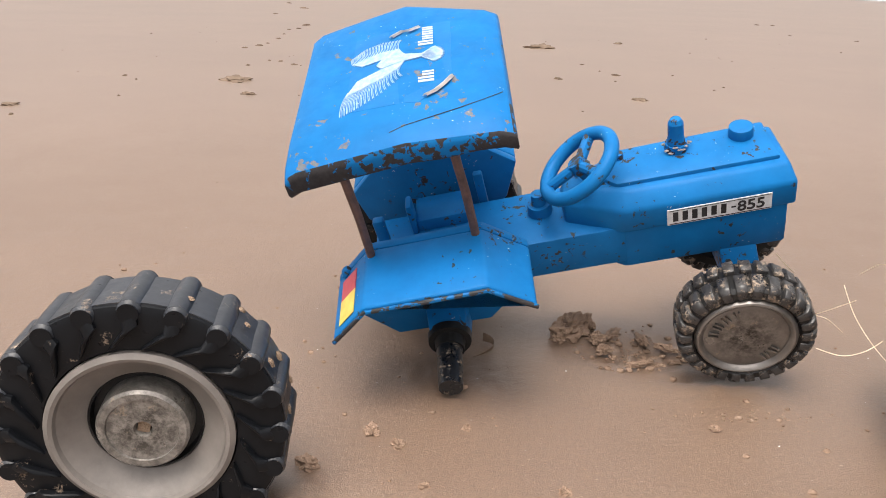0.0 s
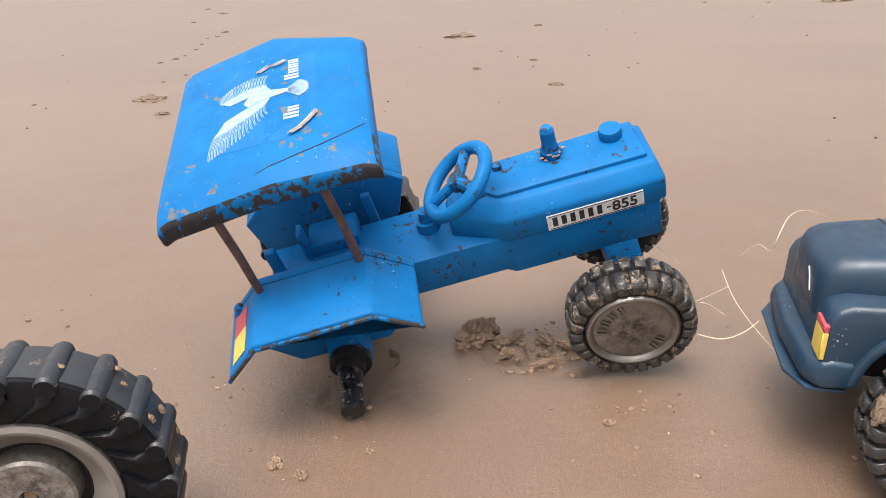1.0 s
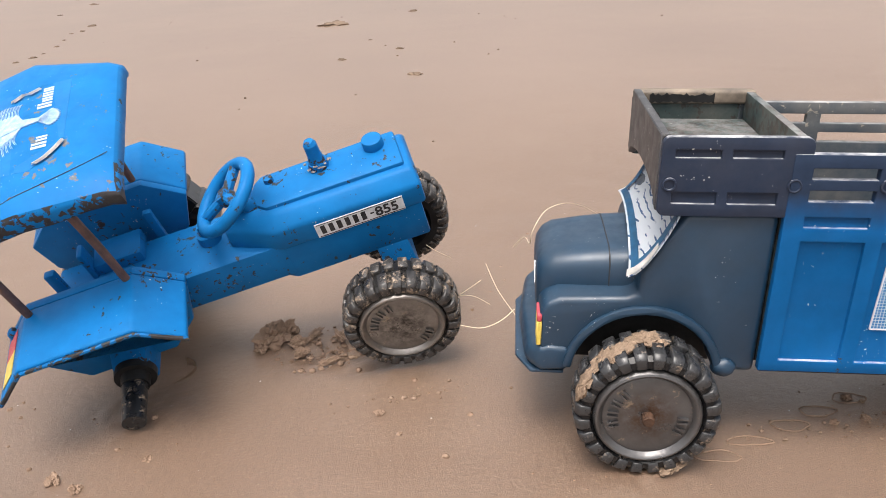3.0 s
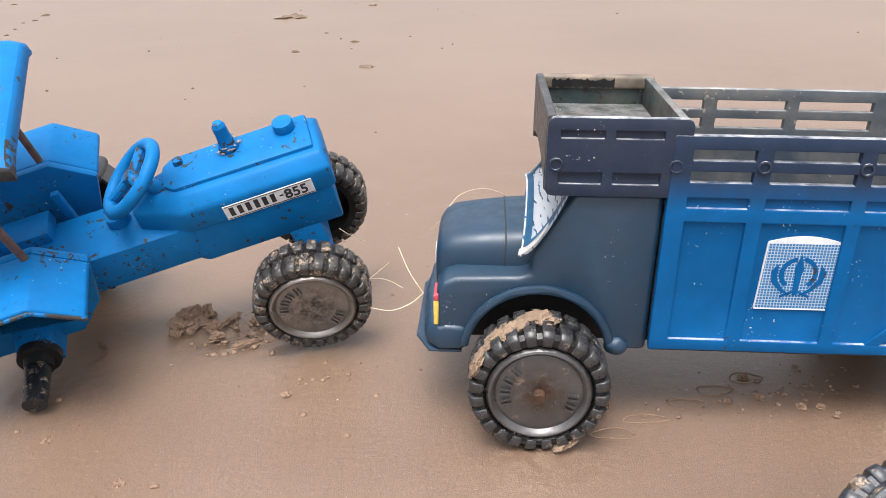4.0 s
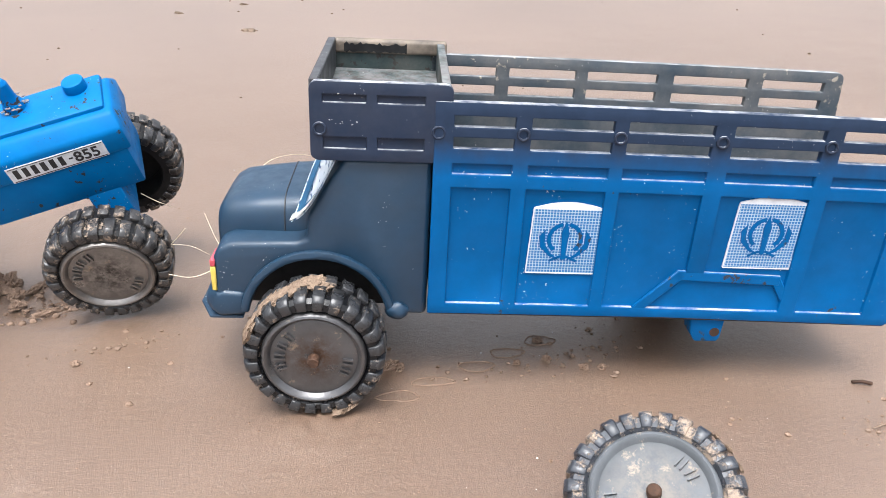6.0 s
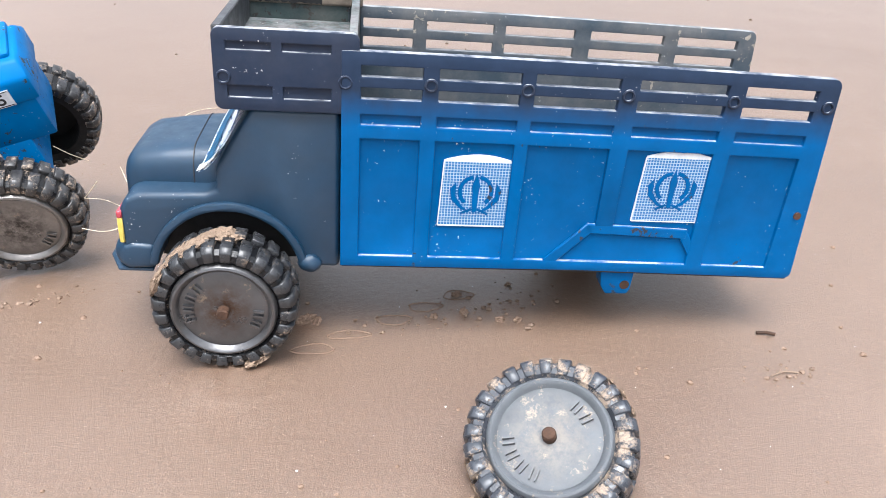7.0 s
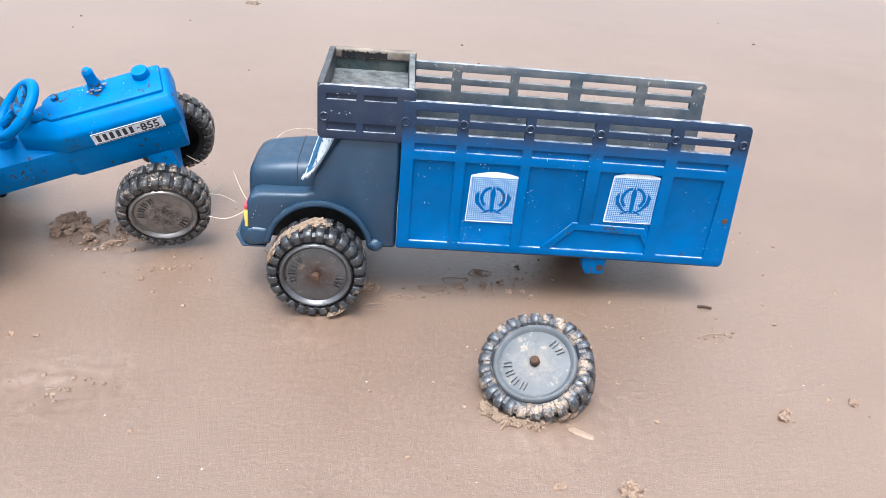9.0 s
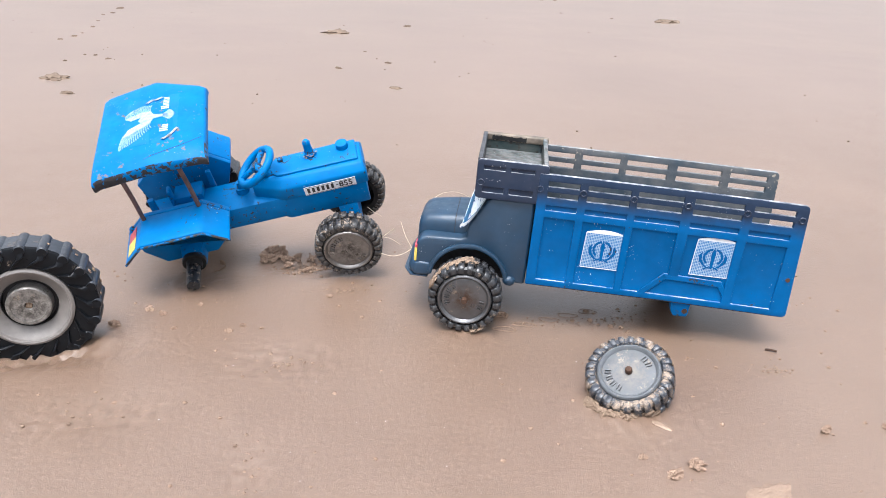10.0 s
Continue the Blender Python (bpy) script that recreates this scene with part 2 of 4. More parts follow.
def windscreen_print():
    """White paper with blue drawn strokes and a blue border."""
    n = Nodes("blue_line_print")
    w = n.t.nodes.new("ShaderNodeTexWave")
    n.put(w.inputs["Vector"], n.co)
    w.bands_direction = "Z"
    w.inputs["Scale"].default_value, w.inputs["Distortion"].default_value, w.inputs["Detail"].default_value = 85, 5.0, 2
    w.inputs["Detail Scale"].default_value = 0.9
    strokes = n.math("MULTIPLY", n.ramp(w.outputs[1], 0.86, 0.92), n.ramp(n.noise(60, 2), 0.40, 0.46))
    n.set(Base_Color=n.mix(strokes, n.mix(n.noise(60), (0.62, 0.68, 0.75), (0.78, 0.8, 0.82)), (0.02, 0.09, 0.24)), Roughness=0.4)
    return n.mat


M_NET = sticker_grid()
M_PRINT = windscreen_print()


# ---- mesh helpers ----
def box(bm, x0, x1, y0, y1, z0, z1, m=None):
    v = [bm.verts.new((x, y, z)) for x in (x0, x1) for y in (y0, y1) for z in (z0, z1)]
    for f in ((0, 1, 3, 2), (4, 6, 7, 5), (0, 4, 5, 1), (2, 3, 7, 6), (0, 2, 6, 4), (1, 5, 7, 3)):
        bm.faces.new([v[i] for i in f])
    if m:
        bmesh.ops.transform(bm, matrix=m, verts=v)
    return bm


def loft(bm, rings):
    """Closed rings of points, joined one to the next and capped."""
    vs = [[bm.verts.new(p) for p in ring] for ring in rings]
    n = len(vs[0])
    for a, b in zip(vs, vs[1:]):
        for i in range(n):
            bm.faces.new((a[i], a[(i + 1) % n], b[(i + 1) % n], b[i]))
    bm.faces.new(vs[0][::-1])
    bm.faces.new(vs[-1])
    return bm


def prism(bm, poly, y0, y1):
    """A polygon in x and z, drawn out along y."""
    return loft(bm, [[(x, y, z) for x, z in poly] for y in (y0, y1)])


def plan(bm, poly, z0, z1):
    return loft(bm, [[(x, y, z) for x, y in poly] for z in (z0, z1)])


def lathe(bm, profile, seg=64, closed=False):
    """Turns a profile of (radius, y) round the y axis."""
    rows = [[bm.verts.new((r * math.cos(2 * math.pi * k / seg), y, r * math.sin(2 * math.pi * k / seg))) for k in range(seg)] for r, y in profile]
    pairs = list(zip(rows, rows[1:])) + ([(rows[-1], rows[0])] if closed else [])
    for a, b in pairs:
        for k in range(seg):
            bm.faces.new((a[k], a[(k + 1) % seg], b[(k + 1) % seg], b[k]))
    if not closed:
        bm.faces.new(rows[0]), bm.faces.new(rows[-1][::-1])
    return bm


def tube(bm, pts, r, seg=10, r_end=None):
    """A round bar along points."""
    pts = [Vector(p) for p in pts]
    rings, n = [], len(pts)
    for i, p in enumerate(pts):
        d = (pts[min(i + 1, n - 1)] - pts[max(i - 1, 0)]).normalized()
        q = d.to_track_quat("Z", "Y")
        rad = r + ((r_end or r) - r) * i / max(1, n - 1)
        rings.append([p + q @ Vector((rad * math.cos(a), rad * math.sin(a), 0)) for a in (2 * math.pi * k / seg for k in range(seg))])
    return loft(bm, rings)


def ring(bm, m, big, small, seg=40, sub=12):
    rows = [[bm.verts.new(m @ Vector(((big + small * math.cos(b)) * math.cos(a), (big + small * math.cos(b)) * math.sin(a), small * math.sin(b))))
             for b in (2 * math.pi * j / sub for j in range(sub))] for a in (2 * math.pi * k / seg for k in range(seg))]
    for k in range(seg):
        for j in range(sub):
            a, b = rows[k], rows[(k + 1) % seg]
            bm.faces.new((a[j], a[(j + 1) % sub], b[(j + 1) % sub], b[j]))
    return bm


def lump(bm, at, size, seed, sub=3, rough=0.35):
    """A lumpy clod."""
    made = bmesh.ops.create_icosphere(bm, subdivisions=sub, radius=1)["verts"]
    for v in made:
        k = 1 + rough * noise.noise(v.co * 1.7 + Vector((seed * 3.1, seed, 0))) + rough * 0.55 * noise.noise(v.co * 4.3 + Vector((seed, 7, seed))) + rough * 0.4 * noise.noise(v.co * 10 + Vector((3, seed, 1)))
        v.co = Vector(at) + Vector((v.co.x * size[0], v.co.y * size[1], v.co.z * size[2])) * k
    return bm


def rounded(bm, width, seg=2, angle=28):
    bm.normal_update()
    bmesh.ops.recalc_face_normals(bm, faces=bm.faces)
    edges = [e for e in bm.edges if len(e.link_faces) == 2 and e.calc_face_angle(0) > radians(angle)]
    bmesh.ops.bevel(bm, geom=edges, offset=width, offset_type="OFFSET", segments=seg, profile=0.5, affect="EDGES", clamp_overlap=True)
    return bm


def mesh_of(bm, name, smooth=38):
    bmesh.ops.recalc_face_normals(bm, faces=bm.faces)
    me = bpy.data.meshes.new(name)
    bm.to_mesh(me)
    bm.free()
    me.polygons.foreach_set("use_smooth", [True] * len(me.polygons))
    me.set_sharp_from_angle(angle=radians(smooth))
    return me


def part(name, bm, material, parent=None, label="", smooth=38, m=None):
    me = mesh_of(bm, name, smooth)
    me.materials.append(material)
    ob = new(name, me)
    ob.parent = parent
    if m is not None:
        ob.matrix_basis = m
    return tagged(ob, label) if label else ob


def thing(name, m, label, category, group=""):
    ob = new(name)
    ob.empty_display_size = 0.02
    ob.matrix_world = m
    return tagged(ob, label, category, group)


def lone(name, bm, material, label, category, group="", kind="", m=None):
    return tagged(part(name, bm, material, None, "", m=m), label, category, group, kind)


def B():
    return bmesh.new()


# ---- the beach ----
def spread(lo, hi, step, far):
    """Even steps from lo to hi, then ever longer ones out to far."""
    mid = list(np.arange(lo, hi + step / 2, step))
    out, d = [], step
    while (mid[-1] if not out else out[-1]) < far:
        d *= 1.22
        out.append((out[-1] if out else mid[-1]) + d)
    down, d = [], step
    while (mid[0] if not down else down[-1]) > -far:
        d *= 1.22
        down.append((down[-1] if down else mid[0]) - d)
    return down[::-1] + mid + out


DENTS = [(0.150, 0.437, 0.034, 0.020, -0.007), (0.178, 0.402, 0.022, 0.006, -0.003), (0.196, 0.386, 0.035, 0.03, 0.002),
         (0.300, 0.245, 0.034, 0.03, 0.0025), (0.417, 0.105, 0.05, 0.05, 0.003), (-0.105, 0.258, 0.065, 0.022, -0.009), (-0.045, 0.272, 0.012, 0.02, 0.006),
         (0.030, 0.388, 0.03, 0.03, 0.003), (0.12, 0.215, 0.04, 0.03, -0.003), (-0.04, 0.15, 0.05, 0.03, -0.002), (0.09, 0.06, 0.02, 0.05, -0.002)]


def sand_height(x, y):
    fade = 1 / (1 + max(0.0, y - 0.55) ** 2 * 12 + max(0.0, abs(x - 0.2) - 0.6) ** 2 * 12)
    h = fade * 0.0016 * noise.noise(Vector((x * 5, y * 5, 0))) + fade * 0.0007 * noise.noise(Vector((x * 22, y * 22, 3)))
    for cx, cy, rx, ry, d in DENTS:
        q = ((x - cx) / rx) ** 2 + ((y - cy) / ry) ** 2
        if q < 6:
            rough = 1 + 0.9 * noise.noise(Vector((x * 130, y * 130, 5))) + 0.5 * noise.noise(Vector((x * 320, y * 320, 9)))
            h += d * math.exp(-q) * rough
    for cx, cy, rx, ry in ((0.118, 0.212, 0.05, 0.035), (-0.03, 0.15, 0.05, 0.03), (0.15, 0.437, 0.05, 0.03), (0.47, -0.02, 0.03, 0.02)):
        q = ((x - cx) / rx) ** 2 + ((y - cy) / ry) ** 2
        if q < 4:
            h += 0.0022 * math.exp(-q) * noise.noise(Vector((x * 150, y * 150, 1)))
    return h


def build_beach():
    xs, ys = spread(-0.30, 0.74, 0.0042, 600), spread(-0.05, 0.66, 0.0042, 600)
    co = [(x, y, sand_height(x, y) if abs(x) < 12 and abs(y) < 12 else 0.0) for y in ys for x in xs]
    w = len(xs)
    faces = [(j * w + i, j * w + i + 1, (j + 1) * w + i + 1, (j + 1) * w + i) for j in range(len(ys) - 1) for i in range(w - 1)]
    me = bpy.data.meshes.new("ground")
    me.from_pydata(co, [], faces)
    me.polygons.foreach_set("use_smooth", [True] * len(faces))
    me.materials.append(M_SAND)
    tagged(new("ground", me), "smooth damp tan beach sand with small marks", "sand", kind="structure")


build_beach()
sea = B()
plan(sea, [(-560, 11.6), (560, 11.0), (560, 590), (-560, 590)], 0.004, 0.006)
tagged(part("water", sea, M_WATER), "pale sea edge far beyond the sand", "sea", kind="structure")


# ---- wheels ----
def toy_wheel(name, m, r, w, disc_r, count, label, tyre, disc, boss=True, twist=0.0, group="small toy wheels"):
    """A moulded wheel; its outer face looks along -y."""
    top = thing(name, m, label, "toy wheel", group)
    wheel_parts(top, r, w, disc_r, count, tyre, disc, boss, twist)
    return top


def wheel_parts(top, r, w, disc_r, count, tyre, disc, boss=True, twist=0.0, m=None):
    f = -w / 2
    bm = B()
    g = r - 0.0026
    lathe(bm, [(disc_r + 0.0005, f + 0.0025), (disc_r + 0.0025, f), (g - 0.002, f + 0.0004), (g, f + 0.003), (g, -f - 0.003), (g - 0.002, -f), (disc_r + 0.001, -f), (disc_r - 0.002, -f - 0.002), (disc_r - 0.004, f + 0.006)], 72, closed=True)
    t = part("tyre", bm, tyre, top, "", 35, m)
    half = math.pi * g / count * 0.72
    for side, turn in ((-1, 0.0), (1, math.pi / count)):
        blk = B()
        inner = disc_r + 0.0022
        pts = [(inner, f - 0.0009), (r - 0.003, f - 0.0009), (r - 0.0006, f + 0.0020), (r, f + w * 0.44), (g - 0.002, f + w * 0.44), (inner, f + 0.004)]
        loft(blk, [[(px, side * -py, s * half * (px / r)) for px, py in pts] for s in (-1, 1)])
        rounded(blk, 0.0005, 1)
        me = mesh_of(blk, "tread_block", 50)
        me.materials.append({M_TYRE: M_LUG, M_TYRE_SANDY: M_LUG_SANDY}.get(tyre, tyre))
        for k in range(count):
            ob = new("tread_block", me)
            ob.parent, ob.matrix_basis = t, Matrix.Rotation(-(2 * math.pi * k / count + turn + twist), 4, "Y")
    bm = B()
    lathe(bm, [(0.0001, f + 0.0006), (disc_r * 0.5, f + 0.0004), (disc_r * 0.80, f + 0.0009), (disc_r * 0.85, f + 0.0014), (disc_r * 0.88, f + 0.0004), (disc_r * 0.91, f - 0.0009), (disc_r * 0.95, f - 0.0015),
               (disc_r * 0.99, f - 0.0010), (disc_r * 1.02, f + 0.0002), (disc_r * 1.03, f + 0.0010), (disc_r * 1.03, f + 0.005), (0.0001, f + 0.005)], 72)
    d = part("disc", bm, disc, top, "dull silvered disc with raised rim", 30, m)
    bm = B()
    lathe(bm, [(0.0001, f + 0.0054), (disc_r - 0.0045, f + 0.0054), (disc_r - 0.0025, -f - 0.001), (disc_r + 0.002, -f + 0.0003), (g - 0.003, -f + 0.0004), (g - 0.003, -f - 0.0004), (disc_r - 0.001, -f - 0.0012), (disc_r - 0.0035, f + 0.0050), (0.0001, f + 0.0050)], 48)
    part("hollow_back", bm, M_BLACK, top, "hollow black back of the wheel", 30, m)
    if boss:
        bm = B()
        lathe(bm, [(0.0001, f - 0.0045), (0.0026, f - 0.0045), (0.0032, f - 0.0035), (0.0032, f + 0.001), (0.0001, f + 0.001)], 20)
        part("axle_end", bm, M_RUST, top, "rusty axle end", 30, m)
    # raised moulded marks where the maker's name stands
    for centre, n in ((math.radians(125), 4), (math.radians(-55), 2)):
        for i in range(n):
            a = centre + (i - (n - 1) / 2) * 0.36 + twist
            bm = B()
            box(bm, disc_r * 0.56, disc_r * 0.76, f - 0.0010, f + 0.001, -0.0017, -0.0009)
            box(bm, disc_r * 0.56, disc_r * 0.76, f - 0.0010, f + 0.001, 0.0009, 0.0017)
            bm.transform(Matrix.Rotation(-a, 4, "Y"))
            part("raised_mark", bm, disc, top, "", 30, m)
    return t, d


def crust_on(top, spots, r, w, name="sand_crust"):
    """Wet sand stuck to a tyre; spots: angle, size, sideways place."""
    for i, (deg, size, y) in enumerate(spots):
        a = radians(deg)
        bm = B()
        lump(bm, (0, y, r - size * 0.1), (size * 1.1, size * 0.9, size * 0.4), i + r * 100, 3, 0.5)
        bm.transform(Matrix.Rotation(math.pi / 2 - a, 4, "Y"))
        part(name, bm, M_CRUST, top, "lump of wet sand stuck on", 60)


def big_wheel_parts(top, r=0.0622, w=0.030, rim=0.0378, m=None):
    f = -w / 2
    bm = B()
    g = r - 0.0022
    lathe(bm, [(rim, f + 0.004), (rim + 0.002, f + 0.001), (g - 0.004, f - 0.0002), (g - 0.0008, f + 0.0010), (g, f + 0.003), (g, -f - 0.003), (g - 0.0008, -f - 0.0010), (g - 0.004, -f), (rim, -f - 0.002), (rim - 0.002, 0)], 96, closed=True)
    ty = part("tyre", bm, M_BIG, top, "black lugged tyre", 40, m)
    # thin band added over the tyre to carry the painted sheen
    bm = B()
    lathe(bm, [(g + 0.0003, f + 0.0024), (g + 0.0003, -f - 0.0024), (g - 0.002, -f - 0.0024), (g - 0.002, f + 0.0024)], 96, closed=True)
    part("tread_sheen_band", bm, M_TREAD_SHEEN, top, "tread between the lugs, its sky sheen painted in grey", 40, m)
    count = 20
    lug = B()
    for y0, y1, r0, r1 in ((f - 0.0012, f + 0.0008, 0.0040, 0.0050), (f + 0.0006, 0.0, 0.0050, 0.0053), (0.0, -f - 0.0006, 0.0053, 0.0050), (-f - 0.0008, -f + 0.0012, 0.0050, 0.0040)):
        tube(lug, [(g - 0.0026, y0, 0.0), (g - 0.0026, y1, 0.0)], r0, 16, r1)
    lug_me = mesh_of(lug, "lug", 50)
    lug_me.materials.append(M_TREAD_SHEEN)
    ends = []
    for q in (f - 0.0017, -f + 0.0011):
        ends.append(mesh_of(tube(B(), [(g - 0.0028, q, 0.0), (g - 0.0028, q + 0.0006, 0.0)], 0.0042, 16), "lug_end", 50))
        ends[-1].materials.append(M_BIG)
    for k in range(count):
        turn = Matrix.Rotation(-2 * math.pi * (k + 0.70) / count, 4, "Y")
        for nm, me in (("lug", lug_me), ("lug_end", ends[0]), ("lug_end", ends[1])):
            ob = new(nm, me)
            ob.parent, ob.matrix_basis = ty, turn
    for side in (-1, 1):
        bar = B()
        s0, s1 = g - 0.0020, rim + 0.0035
        rings = []
        for q, t, half_w, up in ((s0 - 0.003, 0.0, 0.0042, 0.0016), (s0 - 0.0075, -0.005, 0.0040, 0.0030), (s0 - 0.0100, 0.05, 0.0034, 0.0030), (s1, 0.20, 0.0020, 0.0012)):
            c, s_ = math.cos(t), math.sin(t)
            ring_pts = []
            for e, h in ((-1, -0.003), (-0.9, up * 0.6), (-0.45, up), (0.45, up), (0.9, up * 0.6), (1, -0.003)):
                k = e * half_w
                ring_pts.append((q * c - k * s_ * 0.8 - k * c * 0.35, side * (-f + h), q * s_ + k * c * 0.8 - k * s_ * 0.35))
            rings.append(ring_pts)
        loft(bar, rings)
        me = mesh_of(bar, "sidewall_bar", 50)
        me.materials.append(M_BIG)
        for k in range(count):
            ob = new("sidewall_bar", me)
            ob.parent, ob.matrix_basis = ty, Matrix.Rotation(-2 * math.pi * (k + 0.70) / count, 4, "Y")
    bm = B()
    lathe(bm, [(rim + 0.001, f + 0.006), (rim + 0.0012, f - 0.0005), (rim - 0.001, f - 0.0018), (rim - 0.0026, f - 0.0012), (rim - 0.0034, f + 0.0010), (rim - 0.0050, f + 0.0022), (0.0290, f + 0.0060), (0.0255, f + 0.0080),
               (0.0244, f + 0.0090), (0.0241, f + 0.014), (0.0241, f + 0.02), (rim, f + 0.02)], 96, closed=True)
    part("rim", bm, M_BIGRIM, top, "beige silvered rim ring", 30, m)
    bm = B()
    lathe(bm, [(0.0001, f + 0.014), (0.0230, f + 0.014), (0.0236, f + 0.0094), (0.02405, f + 0.0092), (0.02405, f + 0.018), (0.0001, f + 0.018)], 48)
    part("well", bm, M_BLACK, top, "dark recessed well", 30, m)
    bm = B()
    lathe(bm, [(0.0040, f + 0.0030), (0.0150, f + 0.0026), (0.0153, f + 0.0018), (0.0182, f + 0.0018), (0.0194, f + 0.0032), (0.0199, f + 0.016), (0.0035, f + 0.016), (0.0032, f + 0.0055)], 56, closed=True)
    hub = part("hub_plate", bm, M_BIGHUB, top, "scuffed hub plate with a square hole", 30, m)
    bm = B()
    box(bm, -0.0026, 0.0026, f + 0.0050, f + 0.012, -0.0026, 0.0026)
    part("axle_hole", bm, M_CRUST, hub, "sand-filled square hole")


# the loose tractor wheel standing in the sand
lw = thing("tractor_wheel", pose(-0.1068, 0.2795, 0.0450, 2, 14, 6), "large black lugged toy tractor wheel standing loose in sand", "toy wheel")
big_wheel_parts(lw)
crust_on(lw, [(62, 0.0016, 0.008), (58, 0.0014, 0.0), (42, 0.0020, -0.008), (38, 0.0022, 0.004), (30, 0.0018, -0.006), (82, 0.0016, -0.004), (25, 0.0016, 0.006), (20, 0.0015, -0.010)], 0.0620, 0.03)

# the loose truck wheel lying in the sand
LOOSE_N = Vector((-0.36, -0.36, 0.86)).normalized()
lq = (-LOOSE_N).to_track_quat("Y", "Z").to_matrix().to_4x4()
LOOSE = Matrix.Translation(Vector((0.4165, 0.111, 0.0295)) - LOOSE_N * 0.014) @ lq
ow = toy_wheel("truck_wheel", LOOSE, 0.0390, 0.028, 0.0272, 26, "grey sandy toy truck wheel lying loose on the sand", M_TYRE_GREY, M_DISC_GREY, twist=1.9)
crust_on(ow, [(-150 + 9 * i, 0.0032 + 0.002 * random.random(), -0.004 + 0.012 * random.random()) for i in range(14)] + [(60, 0.002, -0.012), (48, 0.0022, -0.013), (35, 0.002, -0.012)], 0.0385, 0.028)


# ---- the toy tractor, leaning on the side that lost its rear wheel ----
TRACTOR = pose(0.0246, 0.4552, 0.0505, 23.6, -13.9, -4.1)
tr = thing("toy_tractor", TRACTOR, "chipped bright blue plastic toy tractor missing one rear wheel", "toy tractor")

part("chassis", rounded(box(B(), -0.040, 0.114, -0.024, 0.024, -0.001, 0.0275), 0.0016), M_BLUE, tr, "long flat blue chassis beam")
eng = B()
plan(eng, [(0.106, -0.020), (0.112, -0.024), (0.206, -0.0245), (0.206, 0.0245), (0.112, 0.024), (0.106, 0.020)], -0.0055, 0.0262)
part("engine_block", rounded(eng, 0.0018), M_BLUE, tr)


def hood_ring(z, inset, back):
    return [(0.0795 + back, -0.010 + inset * 0.2, z), (0.1125 + back * 0.4, -0.0268 + inset, z), (0.2095 - inset * 0.25, -0.0268 + inset, z),
            (0.2095 - inset * 0.25, 0.0268 - inset, z), (0.1125 + back * 0.4, 0.0268 - inset, z), (0.0795 + back, 0.010 - inset * 0.2, z)]


hood = rounded(loft(B(), [hood_ring(0.0252, 0.0, 0.0), hood_ring(0.0415, 0.0, 0.001), hood_ring(0.0495, 0.009, 0.017)]), 0.0022)
hd = part("hood", hood, M_BLUE, tr, "blue engine hood with chipped edges")
sp = [(0.112, -0.013), (0.2035, -0.0135), (0.2035, 0.0205), (0.112, 0.019), (0.106, 0.013), (0.104, 0.003), (0.106, -0.007)]
part("hood_spine", rounded(plan(B(), sp, 0.044, 0.0522), 0.0018), M_BLUE, hd)
ex = B()
for r0, r1, z0, z1 in ((0.0072, 0.0062, 0.0505, 0.0565), (0.0055, 0.0045, 0.0562, 0.062), (0.0046, 0.0044, 0.0618, 0.0705), (0.0044, 0.003, 0.0703, 0.073)):
    tube(ex, [(0.151, 0.010, z0), (0.151, 0.010, z1)], r0, 24, r1)
exhaust = part("exhaust_pipe", ex, M_BLUE, tr, "short blue exhaust with glue at its foot", 30)
glue = B()
for i in range(14):
    lump(glue, (0.151 + (0.0062 + 0.002 * random.random()) * math.cos(3.4 + i * 0.35), 0.010 + 0.0068 * math.sin(3.4 + i * 0.35), 0.0530 + 0.005 * random.random()), (0.0009 + 0.0007 * random.random(), 0.0008, 0.0005), i, 2, 0.8)
part("glue", glue, M_GLUE, exhaust, "pale crusty glue round the foot")
cp = B()
tube(cp, [(0.1885, 0.011, 0.0505), (0.1885, 0.011, 0.0585)], 0.0072, 28, 0.0068)
part("filler_cap", rounded(cp, 0.0008, 2, 40), M_BLUE, tr, "", 30)
kb = B()
tube(kb, [(0.117, 0.011, 0.050), (0.117, 0.011, 0.0555)], 0.0036, 18, 0.003)
part("knob", kb, M_BLUE, tr, "", 30)

# model plate: the maker's word as bars, the number in figures
pl = B()
box(pl, 0.1368, 0.1952, -0.02745, -0.0266, 0.0262, 0.0376)
plate = part("model_plate", pl, M_WHITE, tr, "white model sticker with black lettering, torn at one corner")
for z0, z1 in ((0.0267, 0.0272), (0.0367, 0.0371)):
    part("border_line", box(B(), 0.138, 0.1945, -0.02765, -0.0272, z0, z1), M_INK, plate)
for i in range(6):
    x = 0.1400 + i * 0.0054
    part("letter_bar", box(B(), x, x + 0.0030, -0.02765, -0.0272, 0.0287, 0.0356), M_INK, plate)
part("letter_bar", box(B(), 0.1728, 0.1752, -0.02765, -0.0272, 0.0316, 0.0327), M_INK, plate)


def lettering(name, body, size, m, material, parent, bold=0.0):
    cu = bpy.data.curves.new(name, "FONT")
    cu.body, cu.size, cu.extrude, cu.offset = body, size, 0.0001, bold
    me = bpy.data.meshes.new_from_object(bpy.data.objects.new(name, cu))
    me.materials.append(material)
    ob = new(name, me)
    ob.parent, ob.matrix_basis = parent, m
    return ob


lettering("model_number", "855", 0.0104, pose(0.1760, -0.0277, 0.0285, 90, 0, 0), M_INK, plate, 0.0002)

